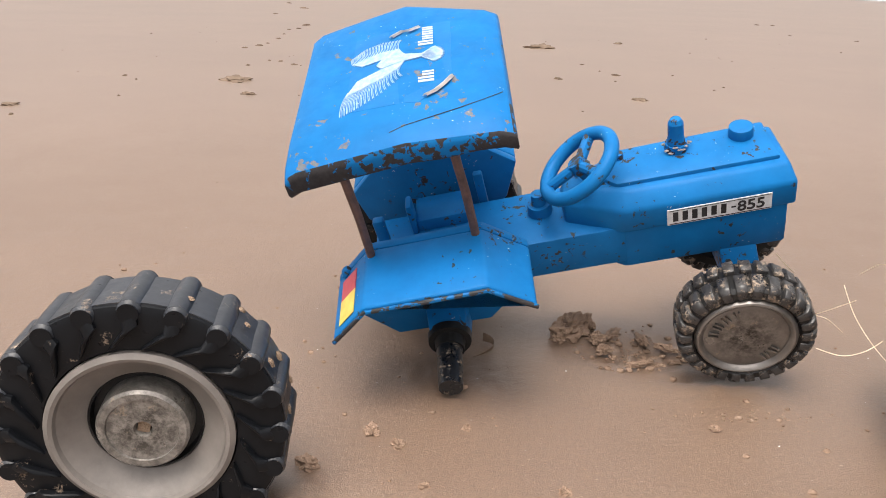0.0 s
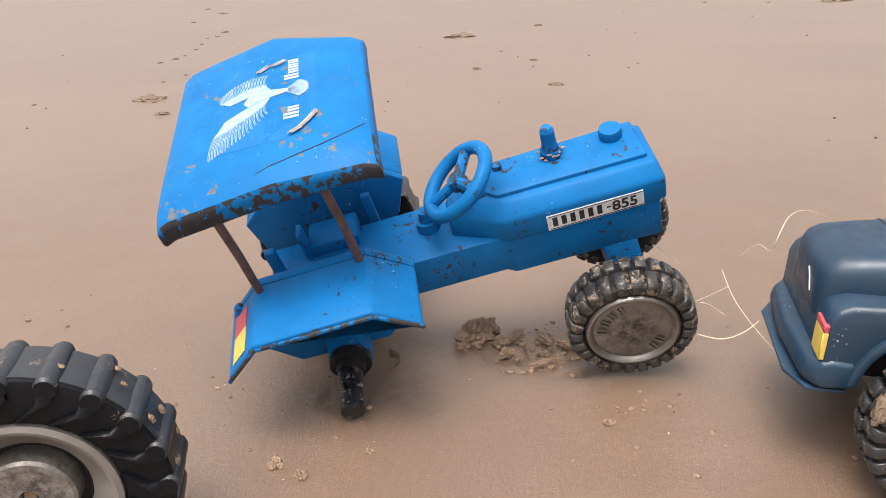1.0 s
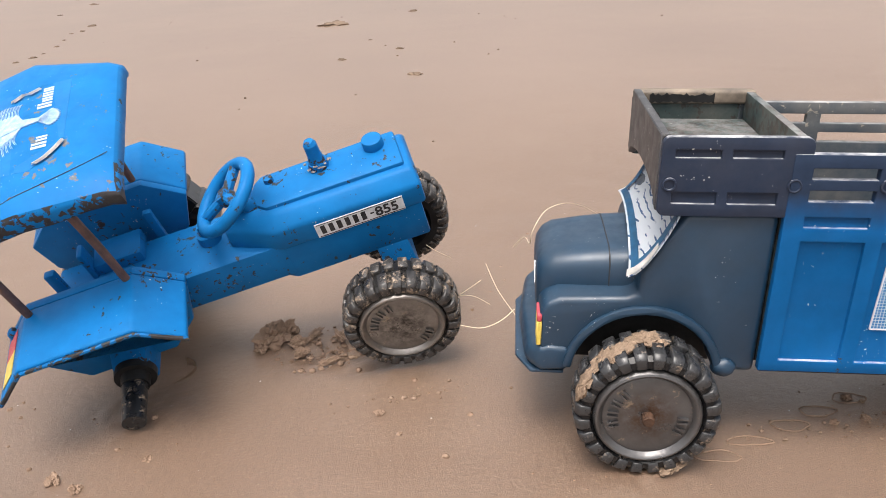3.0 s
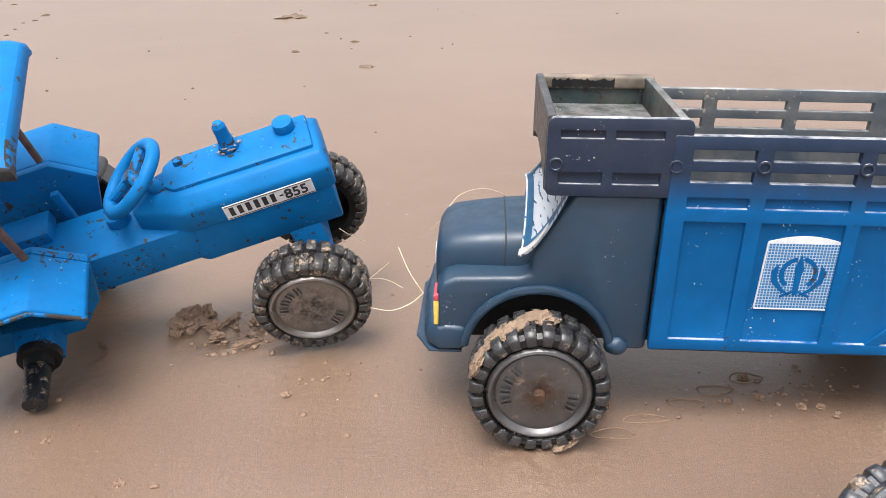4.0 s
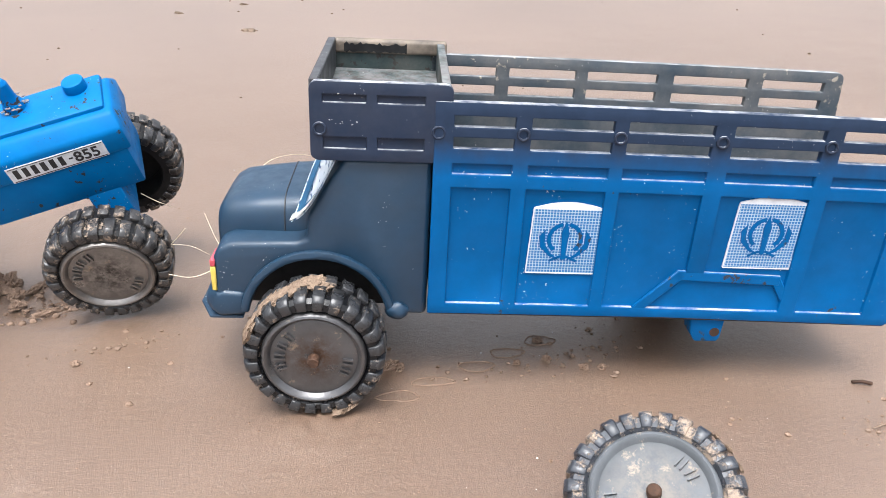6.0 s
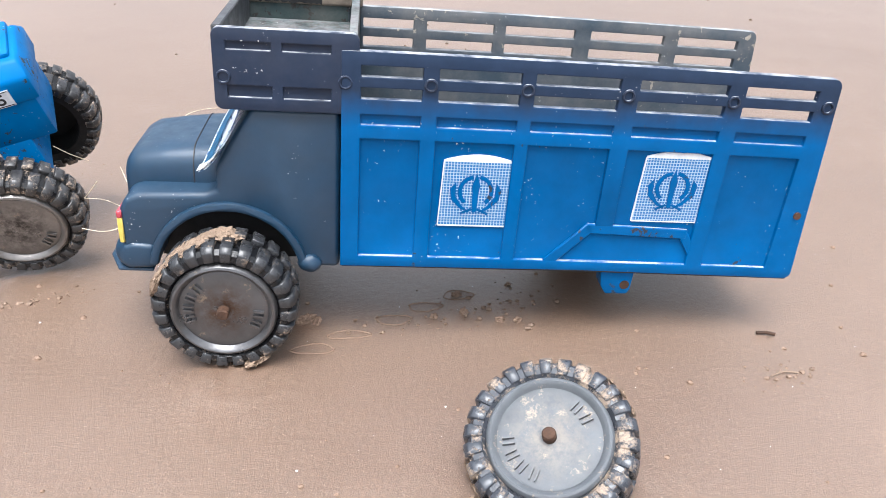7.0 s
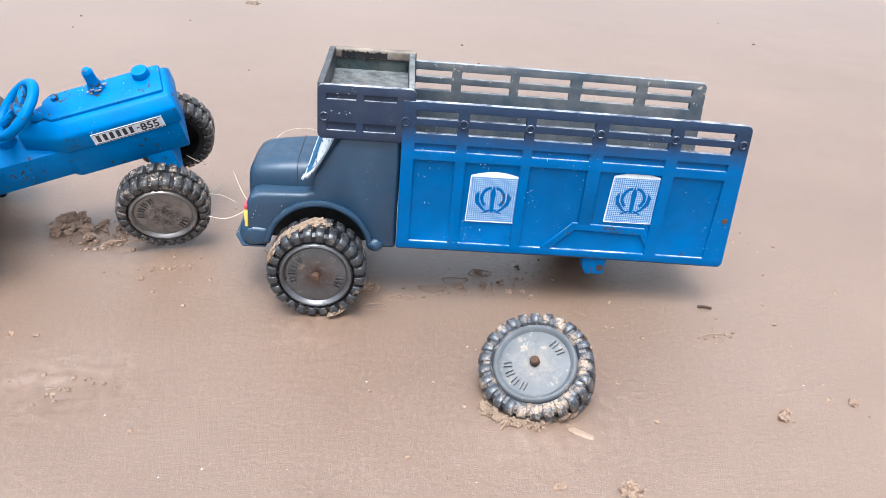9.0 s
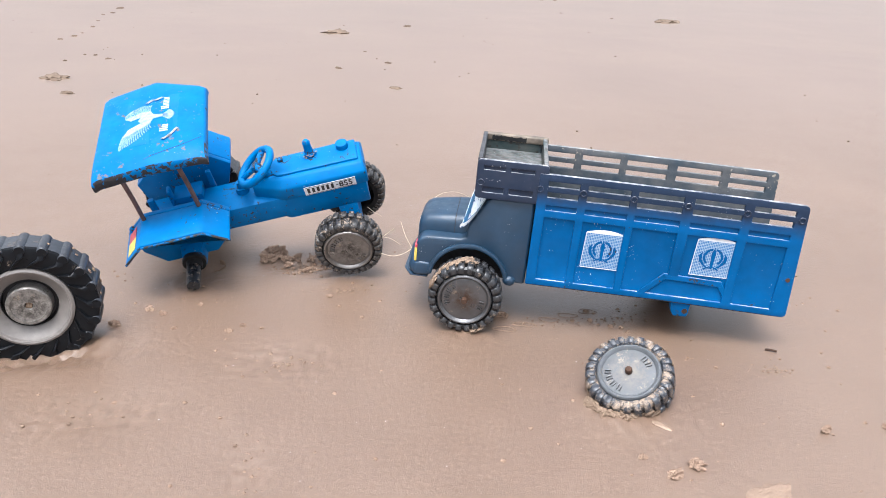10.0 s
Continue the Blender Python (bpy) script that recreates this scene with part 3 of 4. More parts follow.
# steering wheel
SW = Matrix.Translation((0.0920, -0.0065, 0.0655)) @ Vector((-0.54, 0.05, 0.84)).to_track_quat("Z", "Y").to_matrix().to_4x4()
sw = part("steering_wheel", ring(B(), SW, 0.0235, 0.0042), M_BLUE, tr, "round blue steering wheel with chipped rim")
part("hub", tube(B(), [SW @ Vector((0, 0, -0.003)), SW @ Vector((0, 0, 0.004))], 0.0062, 18, 0.0045), M_BLUE, sw, "", 30)
for k in range(3):
    a = radians(35 + 120 * k)
    part("spoke", tube(B(), [SW @ Vector((0.003 * math.cos(a), 0.003 * math.sin(a), 0)), SW @ Vector((0.022 * math.cos(a), 0.022 * math.sin(a), 0))], 0.0034, 10), M_BLUE, sw, "", 30)
part("steering_column", tube(B(), [SW @ Vector((0, 0, -0.001)), (0.108, -0.002, 0.040)], 0.0048, 14), M_BLUE, tr, "", 30)
lv = tube(B(), [(0.066, 0.004, 0.026), (0.066, 0.004, 0.0345)], 0.0078, 24, 0.0072)
tube(lv, [(0.066, 0.004, 0.034), (0.066, 0.004, 0.042)], 0.0046, 18, 0.004)
part("gear_lever", lv, M_BLUE, tr, "", 30)

# seat and its brackets
part("seat", rounded(box(B(), -0.012, 0.021, 0.006, 0.030, 0.026, 0.036), 0.0018), M_BLUE, tr)
part("seat_back", rounded(box(B(), -0.0155, -0.0115, 0.004, 0.016, 0.026, 0.050), 0.0016), M_BLUE, tr)
part("bracket", rounded(box(B(), -0.036, -0.029, -0.005, 0.001, 0.02, 0.05), 0.0012), M_BLUE, tr)
part("bracket", rounded(box(B(), 0.028, 0.034, 0.026, 0.031, 0.02, 0.048), 0.0012), M_BLUE, tr)


# fenders
def fender(s):
    out, inn = 0.091 * s, 0.047 * s
    down = 0.007 if s > 0 else 0.0
    top = [(x, z - down) for x, z in ((-0.0545, 0.0465), (-0.032, 0.0665), (0.0335, 0.0675), (0.0565, 0.0480))]
    poly = top + [(x * 0.985, z - 0.0042) for x, z in top[::-1]]
    bm = rounded(prism(B(), poly, min(out, inn), max(out, inn)), 0.002, 3)
    fen = part("fender", bm, M_BLUE, tr, "blue fender with a worn black lower edge")
    wall = top + [(0.046, 0.014), (0.026, -0.006), (-0.032, -0.006), (-0.050, 0.016)]
    y = sorted((inn, inn - 0.006 * s))
    part("inner_wall", rounded(prism(B(), wall, y[0], y[1]), 0.0012), M_BLUE, fen)
    return fen


near_fender, far_fender = fender(-1), fender(1)
lip = tube(B(), [(-0.0545, -0.0912, 0.0445), (-0.046, -0.0914, 0.0518), (-0.032, -0.0914, 0.0637), (0.0, -0.0916, 0.0640), (0.0335, -0.0914, 0.0645), (0.046, -0.0914, 0.0545), (0.0565, -0.0912, 0.0462)], 0.0013, 8)
part("worn_lip", lip, M_LIP, near_fender, "edge worn to black plastic")
SL = Vector((-0.032, 0, 0.0665)), Vector((-0.0545, 0, 0.0465))
nrm = Vector((-0.0200, 0, 0.0225)).normalized()


def tape(name, mat, y0, y1, label):
    a, b = SL[0].lerp(SL[1], 0.30) + nrm * 0.0002, SL[0].lerp(SL[1], 0.78) + nrm * 0.0002
    rings = [[p + Vector((0, y, 0)) + nrm * k for p in (a, b)] for y in (y0, y1) for k in (0, 0.0004)]
    loft(bm := B(), [[rings[0][0], rings[0][1], rings[1][1], rings[1][0]], [rings[2][0], rings[2][1], rings[3][1], rings[3][0]]])
    return part(name, bm, mat, near_fender, label)


tape("reflector_tape", M_RED, -0.069, -0.0535, "red reflector tape")
tape("reflector_tape", M_YELLOW, -0.0865, -0.069, "yellow reflector tape")
part("tail_knob", lump(B(), (-0.0475, -0.0475, 0.0525), (0.0035, 0.004, 0.0045), 4, 2, 0.1), M_BLUE, near_fender)

# roof on its four rods
rods = [((0.0297, -0.0500, 0.0655), (0.0300, -0.0545, 0.131)), ((-0.0293, -0.0515, 0.0655), (-0.0255, -0.0585, 0.131)),
        ((0.0297, 0.0440, 0.0640), (0.0300, 0.0440, 0.133)), ((-0.0293, 0.0440, 0.0640), (-0.0255, 0.0440, 0.133))]
for a, b in rods:
    part("roof_rod", tube(B(), [a, Vector(a).lerp(Vector(b), 0.5) + Vector((0.0006, 0, 0)), b], 0.0024, 12), M_ROD, tr, "rust-brown rod", 30)


def roof_top(x, y):
    return 0.1395 + 0.0050 * max(0.0, 1 - abs(x - 0.009) / 0.062) - 0.10 * max(0.0, -y - 0.040) + 0.014 * (y + 0.0595)


def roof_far(x):
    """The far edge, furthest out at the crease."""
    return 0.0715 + (x + 0.048) / 0.056 * 0.0055 if x < 0.008 else 0.077 - (x - 0.008) / 0.051 * 0.0205


rx0, rx1, ry0 = -0.0530, 0.0605, -0.0595
RX = [rx0, rx0 + 0.006, -0.03, -0.012, 0.009, 0.024, 0.042, rx1 - 0.006, rx1]
RU = [0, 0.05, 0.17, 0.34, 0.5, 0.67, 0.83, 0.95, 1]


def roof_point(i, j, drop=0.0, out=0.0):
    x = RX[i]
    y = ry0 + (roof_far(x) - ry0) * RU[j]
    x += 0.004 * RU[j] * (1 if i < 2 else 0)
    z = roof_top(x, y) - (0.0026 if i in (0, 8) or j in (0, 8) else 0) - (0.002 if i in (0, 8) and j in (0, 8) else 0) - drop
    cx, cy = x - 0.004, y - 0.003
    return x + out * cx / 0.058, y + out * cy / 0.062, z


rf = B()
grid = [[rf.verts.new(roof_point(i, j)) for j in range(9)] for i in range(9)]
for i in range(8):
    for j in range(8):
        rf.faces.new((grid[i][j], grid[i + 1][j], grid[i + 1][j + 1], grid[i][j + 1]))
roof = part("roof", rf, M_ROOF, tr, "blue roof panel with chipped paint and a peeling bird sticker", 50)
loop = [(i, 0) for i in range(9)] + [(8, j) for j in range(1, 9)] + [(i, 8) for i in range(7, -1, -1)] + [(0, j) for j in range(7, 0, -1)]
rim_bm = B()
rvs = [[rim_bm.verts.new(roof_point(i, j, dz * (1.0 if RX[i] < 0.03 else 0.8), o)) for i, j in loop] for dz, o in ((0.0, 0.0), (0.0015, 0.0010), (0.0035, 0.0015), (0.0095, 0.0016), (0.0115, 0.0008), (0.0115, -0.003), (0.004, -0.004))]
for a, b in zip(rvs, rvs[1:]):
    for i in range(len(loop)):
        k = (i + 1) % len(loop)
        rim_bm.faces.new((a[i], a[k], b[k], b[i]))
rim_bm.faces.new(rvs[-1])
part("roof_rim", rim_bm, M_RIM, roof, "rim worn through to dark plastic", 60)
cr = [(0.0585, -0.0340), (0.048, -0.0385), (0.036, -0.0425), (0.022, -0.0465), (0.010, -0.0500), (0.002, -0.0525)]
part("crack", tube(B(), [(x, y, roof_top(x, y) + 0.0001) for x, y in cr], 0.00024, 6), M_INK, roof, "thin dark crack")


def flat(name, pts, mat, parent, lift=0.0003, label=""):
    """A thin piece of sticker lying on the roof."""
    bm = B()
    vs = [bm.verts.new((x, y, roof_top(x, y) + lift)) for x, y in pts]
    low = [bm.verts.new((x, y, roof_top(x, y) - 0.0004)) for x, y in pts]
    bm.faces.new(vs)
    for i in range(len(vs)):
        bm.faces.new((vs[i], low[i], low[(i + 1) % len(vs)], vs[(i + 1) % len(vs)]))
    return part(name, bm, mat, parent, label)


st = flat("roof_sticker", [(-0.0225 + 0.0395 * i / 6, -0.027 - 0.006 * i / 6) for i in range(7)] + [(0.034, -0.016)] + [(0.035 - 0.055 * i / 6, 0.046) for i in range(7)], M_FILM, roof, 0.00012, "clear film sticker with a white winged emblem")
# winged emblem: plain white blades fanned out from two bands


def along(line, u):
    k = min(int(u * (len(line) - 1)), len(line) - 2)
    return Vector(line[k]).lerp(Vector(line[k + 1]), u * (len(line) - 1) - k)


WINGS = (([(-0.0195, 0.0110), (-0.006, 0.0125), (0.0065, 0.0120)], [(-0.0235, 0.0255), (-0.0165, 0.0320), (-0.006, 0.0345), (0.0055, 0.0310)], 1),
         ([(-0.0215, -0.0050), (-0.008, 0.0010), (0.0065, 0.0040)], [(-0.0270, -0.0395), (-0.0170, -0.0345), (-0.005, -0.0260), (0.0070, -0.0125)], -1))
def emblem(x, y):
    return Vector((x * 0.95 + 0.0035, 0.0115 + (y - 0.0077) * 0.88))


for root_line, tip_line, s in WINGS:
    root_line, tip_line = [emblem(*p) for p in root_line], [emblem(*p) for p in tip_line]
    count = 17
    for i in range(count):
        u = i / (count - 1)
        root, tip = along(root_line, u), along(tip_line, u)
        d = tip - root
        q = Vector((-d.y, d.x)).normalized()
        spine = [root + d * k + q * (s * 0.0040 * math.sin(k * 2.6)) for k in (0.3, 0.5, 0.7, 0.85, 0.95, 1)]
        for off, half in ((-0.00042, 0.00019), (0.00036, 0.00015)):
            flat("feather", [p + q * (off - half) for p in spine] + [p + q * (off + half) for p in reversed(spine)], M_EMBLEM, st, 0.00042)
    band = [along(root_line, i / 12) for i in range(13)]
    outer = []
    for i in range(25):
        u = 1 - i / 24
        r, t = along(root_line, u), along(tip_line, u)
        d = t - r
        k = 0.40 + 0.07 * (i % 2)
        outer.append(r + d * k + Vector((-d.y, d.x)).normalized() * (s * 0.0040 * math.sin(k * 2.6)))
    flat("wing_band", band + outer, M_EMBLEM, st, 0.0006)
flat("emblem_body", [emblem(*p) for p in ((-0.0075, 0.0015), (-0.0105, 0.0065), (-0.0070, 0.0125), (0.004, 0.0125), (0.011, 0.0105), (0.0165, 0.0095), (0.0165, 0.0060), (0.011, 0.0045), (0.004, 0.0035))], M_EMBLEM, st, 0.0008)
for i in range(13):
    a = radians(-42 + i * 7)
    p, d = emblem(0.0150, 0.0077), Vector((math.cos(a), math.sin(a)))
    q = Vector((-d.y, d.x)) * 0.0006
    ln = 0.0135 - 0.000045 * abs(i - 6) ** 2
    flat("tail_blade", [p - q, p + d * ln * 0.85 - q * 1.5, p + d * ln, p + d * ln * 0.85 + q * 1.5, p + q], M_EMBLEM, st, 0.0006)
for y0, widths in ((-0.0150, (0.0056, 0.0048)), (0.0225, (0.0054, 0.0046, 0.0046, 0.004))):
    y = y0
    for i, wd in enumerate(widths):
        xa, xb = (0.0168, 0.0250) if i == 0 else (0.0190, 0.0250)
        flat("letter_bar", [(xa, y), (xb, y), (xb, y + wd * 0.34), (xa, y + wd * 0.34)], M_LETTER, st)
        flat("letter_bar", [(xa, y + wd * 0.55), (xb, y + wd * 0.55), (xb, y + wd * 0.85), (xa, y + wd * 0.85)], M_LETTER, st)
        y += wd * 1.12


def curl(pts, mat, parent):
    bm = B()
    rows = [[bm.verts.new((x + 0.0022 * t, y - 0.001 * t, roof_top(x, y) + 0.0006 + 0.0018 * math.sin(t * 2.4))) for t in (0, 0.4, 0.8, 1.2)] for x, y in pts]
    for a, b in zip(rows, rows[1:]):
        for i in range(3):
            bm.faces.new((a[i], a[i + 1], b[i + 1], b[i]))
    bmesh.ops.solidify(bm, geom=bm.faces[:], thickness=0.0003)
    return part("peeled_corner", bm, mat, parent, "curled torn sticker edge")


curl([(0.019, -0.029), (0.024, -0.026), (0.029, -0.020), (0.033, -0.014)], M_PEEL, st)
curl([(0.000, 0.037), (0.006, 0.040), (0.010, 0.039), (0.016, 0.042)], M_PEEL, st)

# rear axle: a bare stub on one side, the other wheel still on
hs = loft(B(), [[(-0.014, -0.022, 0.018), (0.016, -0.022, 0.018), (0.016, -0.022, -0.006), (-0.014, -0.022, -0.006)],
                [(-0.010, -0.062, 0.010), (0.012, -0.062, 0.010), (0.012, -0.062, -0.010), (-0.010, -0.062, -0.010)]])
part("axle_housing", rounded(hs, 0.0015), M_BLUE, tr)
part("collar", tube(B(), [(0.0005, -0.0605, 0.0), (0.0005, -0.0655, 0.0)], 0.0132, 28, 0.0128), M_BLACK, tr, "black collar", 30)
part("collar", tube(B(), [(0.0005, -0.0655, 0.0), (0.0005, -0.0720, 0.0)], 0.0092, 28, 0.0085), M_BLACK, tr, "", 30)
part("axle_stub", tube(B(), [(0.0, -0.070, 0.0), (0.0, -0.088, 0.0), (0.0, -0.099, 0.0)], 0.0078, 24, 0.0070), M_STUB, tr, "broken black axle stub caked with sand", 30)
FAR_REAR = TRACTOR.inverted() @ pose(0.020, 0.545, 0.0615, 10, 0, -4.4)
big_wheel_parts(tr, m=FAR_REAR)

# front axle and its wheels
FRONT = pose(0.1960, 0.3815, 0.0392, 18.5, 0, -8)
fl = TRACTOR.inverted() @ FRONT
wheel_parts(tr, 0.0388, 0.026, 0.0275, 26, M_TYRE_SANDY, M_DISC, boss=False, twist=0.4, m=fl @ pose(0, 0.013, 0))
wheel_parts(tr, 0.0388, 0.026, 0.0275, 26, M_TYRE_SANDY, M_DISC, boss=False, twist=0.1, m=fl @ pose(0.002, 0.112, 0.003, 0, 0, 180))
part("front_axle", tube(B(), [fl @ Vector((0, 0.02, 0)), fl @ Vector((0, 0.105, 0))], 0.004, 12), M_ROD, tr, "", 30)
ar = loft(B(), [[(0.1675, -0.024, -0.003), (0.1895, -0.024, -0.003), (0.1895, 0.018, -0.003), (0.1675, 0.018, -0.003)],
                [(0.170, -0.034, -0.030), (0.192, -0.034, -0.030), (0.192, 0.014, -0.030), (0.170, 0.014, -0.030)]])
part("axle_bracket", rounded(ar, 0.0015), M_BLUE, tr)


# ---- the toy truck, one rear wheel off ----
TRUCK = pose(0.3630, 0.2515, 0.0510, 1.6, 2.34, -17.8)
tk = thing("toy_truck", TRUCK, "blue toy lorry with slatted navy-topped sides, missing a rear wheel", "toy truck")
WIDE = 0.105


def slat_side(y_out, y_in):
    """A cargo side: posts and rails, two rows of open slots, a row of shallow ones and sunk panels below."""
    xs = [0, 0.0095, 0.0395, 0.0475, 0.0882, 0.0954, 0.1385, 0.1485, 0.1950, 0.2042, 0.2430, 0.2605]
    zs = [0, 0.0065, 0.0292, 0.074, 0.0812, 0.0868, 0.0945, 0.1003, 0.1056, 0.1112, 0.118]
    bays, holes, sunk = (1, 3, 5, 7, 9), (6, 8), (1, 2, 4)
    bm, made = B(), {}
    depth = 0.0022 * (1 if y_in > y_out else -1)

    def vert(i, j, y):
        key = (i, j, round(y, 6))
        if key not in made:
            x, z = xs[i], zs[j]
            if i == 11:
                x -= 0.0002 + 0.0066 * z / 0.118
            z -= 0.0025 * (x / 0.26) ** 2
            made[key] = bm.verts.new((x, y, z))
        return made[key]

    def kind(i, j):
        if not (0 <= i < 11 and 0 <= j < 10):
            return None
        if i in bays and j in holes:
            return None
        return y_out + depth if (i in bays and j in sunk) or (i == 6 and j == 1) else y_out

    for i in range(11):
        for j in range(10):
            k = kind(i, j)
            if k is None:
                continue
            bm.faces.new([vert(a, b, k) for a, b in ((i, j), (i + 1, j), (i + 1, j + 1), (i, j + 1))])
            bm.faces.new([vert(a, b, y_in) for a, b in ((i, j), (i, j + 1), (i + 1, j + 1), (i + 1, j))])
            for (di, dj), (p, q) in (((-1, 0), ((i, j), (i, j + 1))), ((1, 0), ((i + 1, j), (i + 1, j + 1))), ((0, -1), ((i, j), (i + 1, j))), ((0, 1), ((i, j + 1), (i + 1, j + 1)))):
                o = kind(i + di, j + dj)
                if o is None:
                    bm.faces.new([vert(*p, k), vert(*q, k), vert(*q, y_in), vert(*p, y_in)])
                elif abs(o - y_in) < abs(k - y_in) - 1e-7:
                    bm.faces.new([vert(*p, k), vert(*q, k), vert(*q, o), vert(*p, o)])
    corners = [e for e in bm.edges for j, (i, k) in enumerate(((11, 0), (11, 10))) if {made.get((i, k, round(y, 6))) for y in (y_out, y_in)} == set(e.verts)]
    bmesh.ops.bevel(bm, geom=corners, offset=0.0042, offset_type="OFFSET", segments=4, profile=0.5, affect="EDGES")
    return rounded(bm, 0.0006, 2, 40)


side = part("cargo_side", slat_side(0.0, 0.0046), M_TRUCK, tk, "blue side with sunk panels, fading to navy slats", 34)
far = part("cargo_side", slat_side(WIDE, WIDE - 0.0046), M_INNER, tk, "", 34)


def rib(pts, w, parent, y0=-0.0001, y1=0.0024):
    """A raised moulding along points in x and z."""
    for (xa, za), (xb, zb) in zip(pts, pts[1:]):
        d = Vector((xb - xa, zb - za)).normalized()
        q = Vector((-d.y, d.x)) * w / 2
        a, b = Vector((xa, za)) - d * w * 0.3, Vector((xb, zb)) + d * w * 0.3
        part("rib", rounded(prism(B(), [tuple(a - q), tuple(b - q), tuple(b + q), tuple(a + q)], y0, y1), 0.0005, 1), M_TRUCK, parent)


rib([(0.1140, 0.0036), (0.1355, 0.0265), (0.190, 0.0245)], 0.0058, side, 0.0002)
rib([(0.1895, 0.0248), (0.2035, 0.0030)], 0.0052, side, 0.0004)
for x in (0.0435, 0.0916, 0.1430, 0.1985, 0.2495):
    bm = B()
    lathe(bm, [(0.0001, 0.0004), (0.0022, 0.0004), (0.0022, -0.0008), (0.0027, -0.0011), (0.0033, -0.0008), (0.0034, 0.0005)], 24)
    bm.transform(Matrix.Translation((x, 0, 0.1030 - 0.0025 * (x / 0.26) ** 2)))
    part("rivet", bm, M_NAVY, side, "", 30)
part("rivet", tube(B(), [(0.2520, 0.001, 0.0385), (0.2520, -0.0010, 0.0385)], 0.0021, 16), M_RUST, side, "", 30)
part("worn_lip", tube(B(), [(0.001, 0.0012, 0.0004), (0.13, 0.0010, 0.0002), (0.2575, 0.0012, -0.0020)], 0.0011, 8), M_BLACK, side, "lower edge worn to black plastic")
part("cargo_floor", rounded(box(B(), 0.001, 0.256, 0.0047, WIDE - 0.0047, 0.001, 0.005), 0.0008), M_TRAY, tk)
part("cargo_front_wall", rounded(box(B(), 0.0005, 0.0045, 0.0047, WIDE - 0.0047, 0.0051, 0.090), 0.0008), M_TRAY, tk)
part("under_frame", rounded(box(B(), 0.002, 0.250, 0.022, WIDE - 0.022, -0.008, 0.0009), 0.001), M_BLACK, tk)
for y in (0.003, WIDE - 0.014):
    lg = B()
    prism(lg, [(0.1475, 0.001), (0.1680, 0.001), (0.1672, -0.0145), (0.1655, -0.0172), (0.1530, -0.0172), (0.1495, -0.012)], y, y + 0.011)
    leg = part("axle_hanger", rounded(lg, 0.001), M_TRUCK, tk, "blue axle hanger with a bare hole")
    part("axle_hole", tube(B(), [(0.1632, y + 0.004, -0.0105), (0.1632, y - 0.0004, -0.0105)], 0.0028, 16), M_RUST, leg, "", 30)


# printed net stickers with a plain blue emblem
def net_sticker(x0, x1, z0, z1, skew):
    zc = z1 - 0.0055
    arch = [(x0 + skew, zc)] + [(x0 + skew + (x1 - x0) * k / 10, zc + 0.0052 * math.sin(math.pi * (0.12 + 0.76 * k / 10)) - 0.001) for k in range(11)] + [(x1 + skew, zc)]
    body = prism(B(), [(x0, z0), (x1, z0), (x1 + skew, zc), (x0 + skew, zc)], 0.0014, 0.0026)
    s = part("net_sticker", body, M_NET, side, "square sticker of white net with a blue emblem")
    part("arched_top", prism(B(), arch, 0.0014, 0.0026), M_WHITE, s, "white arched top edge")
    for a, b in (((x0, z0), (x0 + skew, zc)), ((x0, z0), (x1, z0)), ((x1, z0), (x1 + skew, zc))):
        d = (Vector(b) - Vector(a)).normalized()
        q = Vector((-d.y, d.x)) * 0.0003
        part("border", prism(B(), [tuple(Vector(a) - q), tuple(Vector(b) - q), tuple(Vector(b) + q), tuple(Vector(a) + q)], 0.0012, 0.0024), M_WHITE, s)
    cx, cz = (x0 + x1) / 2 + skew * 0.5, (z0 + zc) / 2 + 0.001
    k = (x1 - x0) / 0.036

    def shape(pts):
        part("emblem", prism(B(), [(cx + px * k, cz + pz * k) for px, pz in pts], 0.0010, 0.0024), M_TRUCK, s)

    shape([(-0.0012, -0.011), (0.0012, -0.011), (0.0016, 0.0), (0.0022, 0.004), (0, 0.0115), (-0.0022, 0.004), (-0.0016, 0.0)])
    arcs = [(0.0072, 0.0094, -50, 230, 0.001)]
    for r0, r1, a0, a1, dz in arcs:
        angs = [radians(a0 + (a1 - a0) * i / 24) for i in range(25)]
        for g0, g1 in zip(angs, angs[1:]):
            if abs(math.cos((g0 + g1) / 2)) < 0.22 and math.sin(g0) > 0:
                continue
            shape([(r * math.cos(g), dz + r * math.sin(g)) for r, g in ((r0, g0), (r1, g0), (r1, g1), (r0, g1))])
    for sgn in (-1, 1):
        pts = [(0.0105, 0.006), (0.0135, 0.002), (0.0125, -0.004), (0.0075, -0.009), (0.0015, -0.0115), (0.0068, -0.0072), (0.0102, -0.002)]
        shape([(sgn * a, b) for a, b in pts])
        shape([(sgn * a, b) for a, b in ((0.001, -0.0095), (0.007, -0.0125), (0.0075, -0.0112), (0.002, -0.0085))])


net_sticker(0.0518, 0.0885, 0.0260, 0.0684, 0.0012)
net_sticker(0.1583, 0.1950, 0.0318, 0.0745, 0.0016)

# crown box over the cab
bx0, bx1, bz0, bz1 = -0.0603, 0.0086, 0.0862, 0.1258


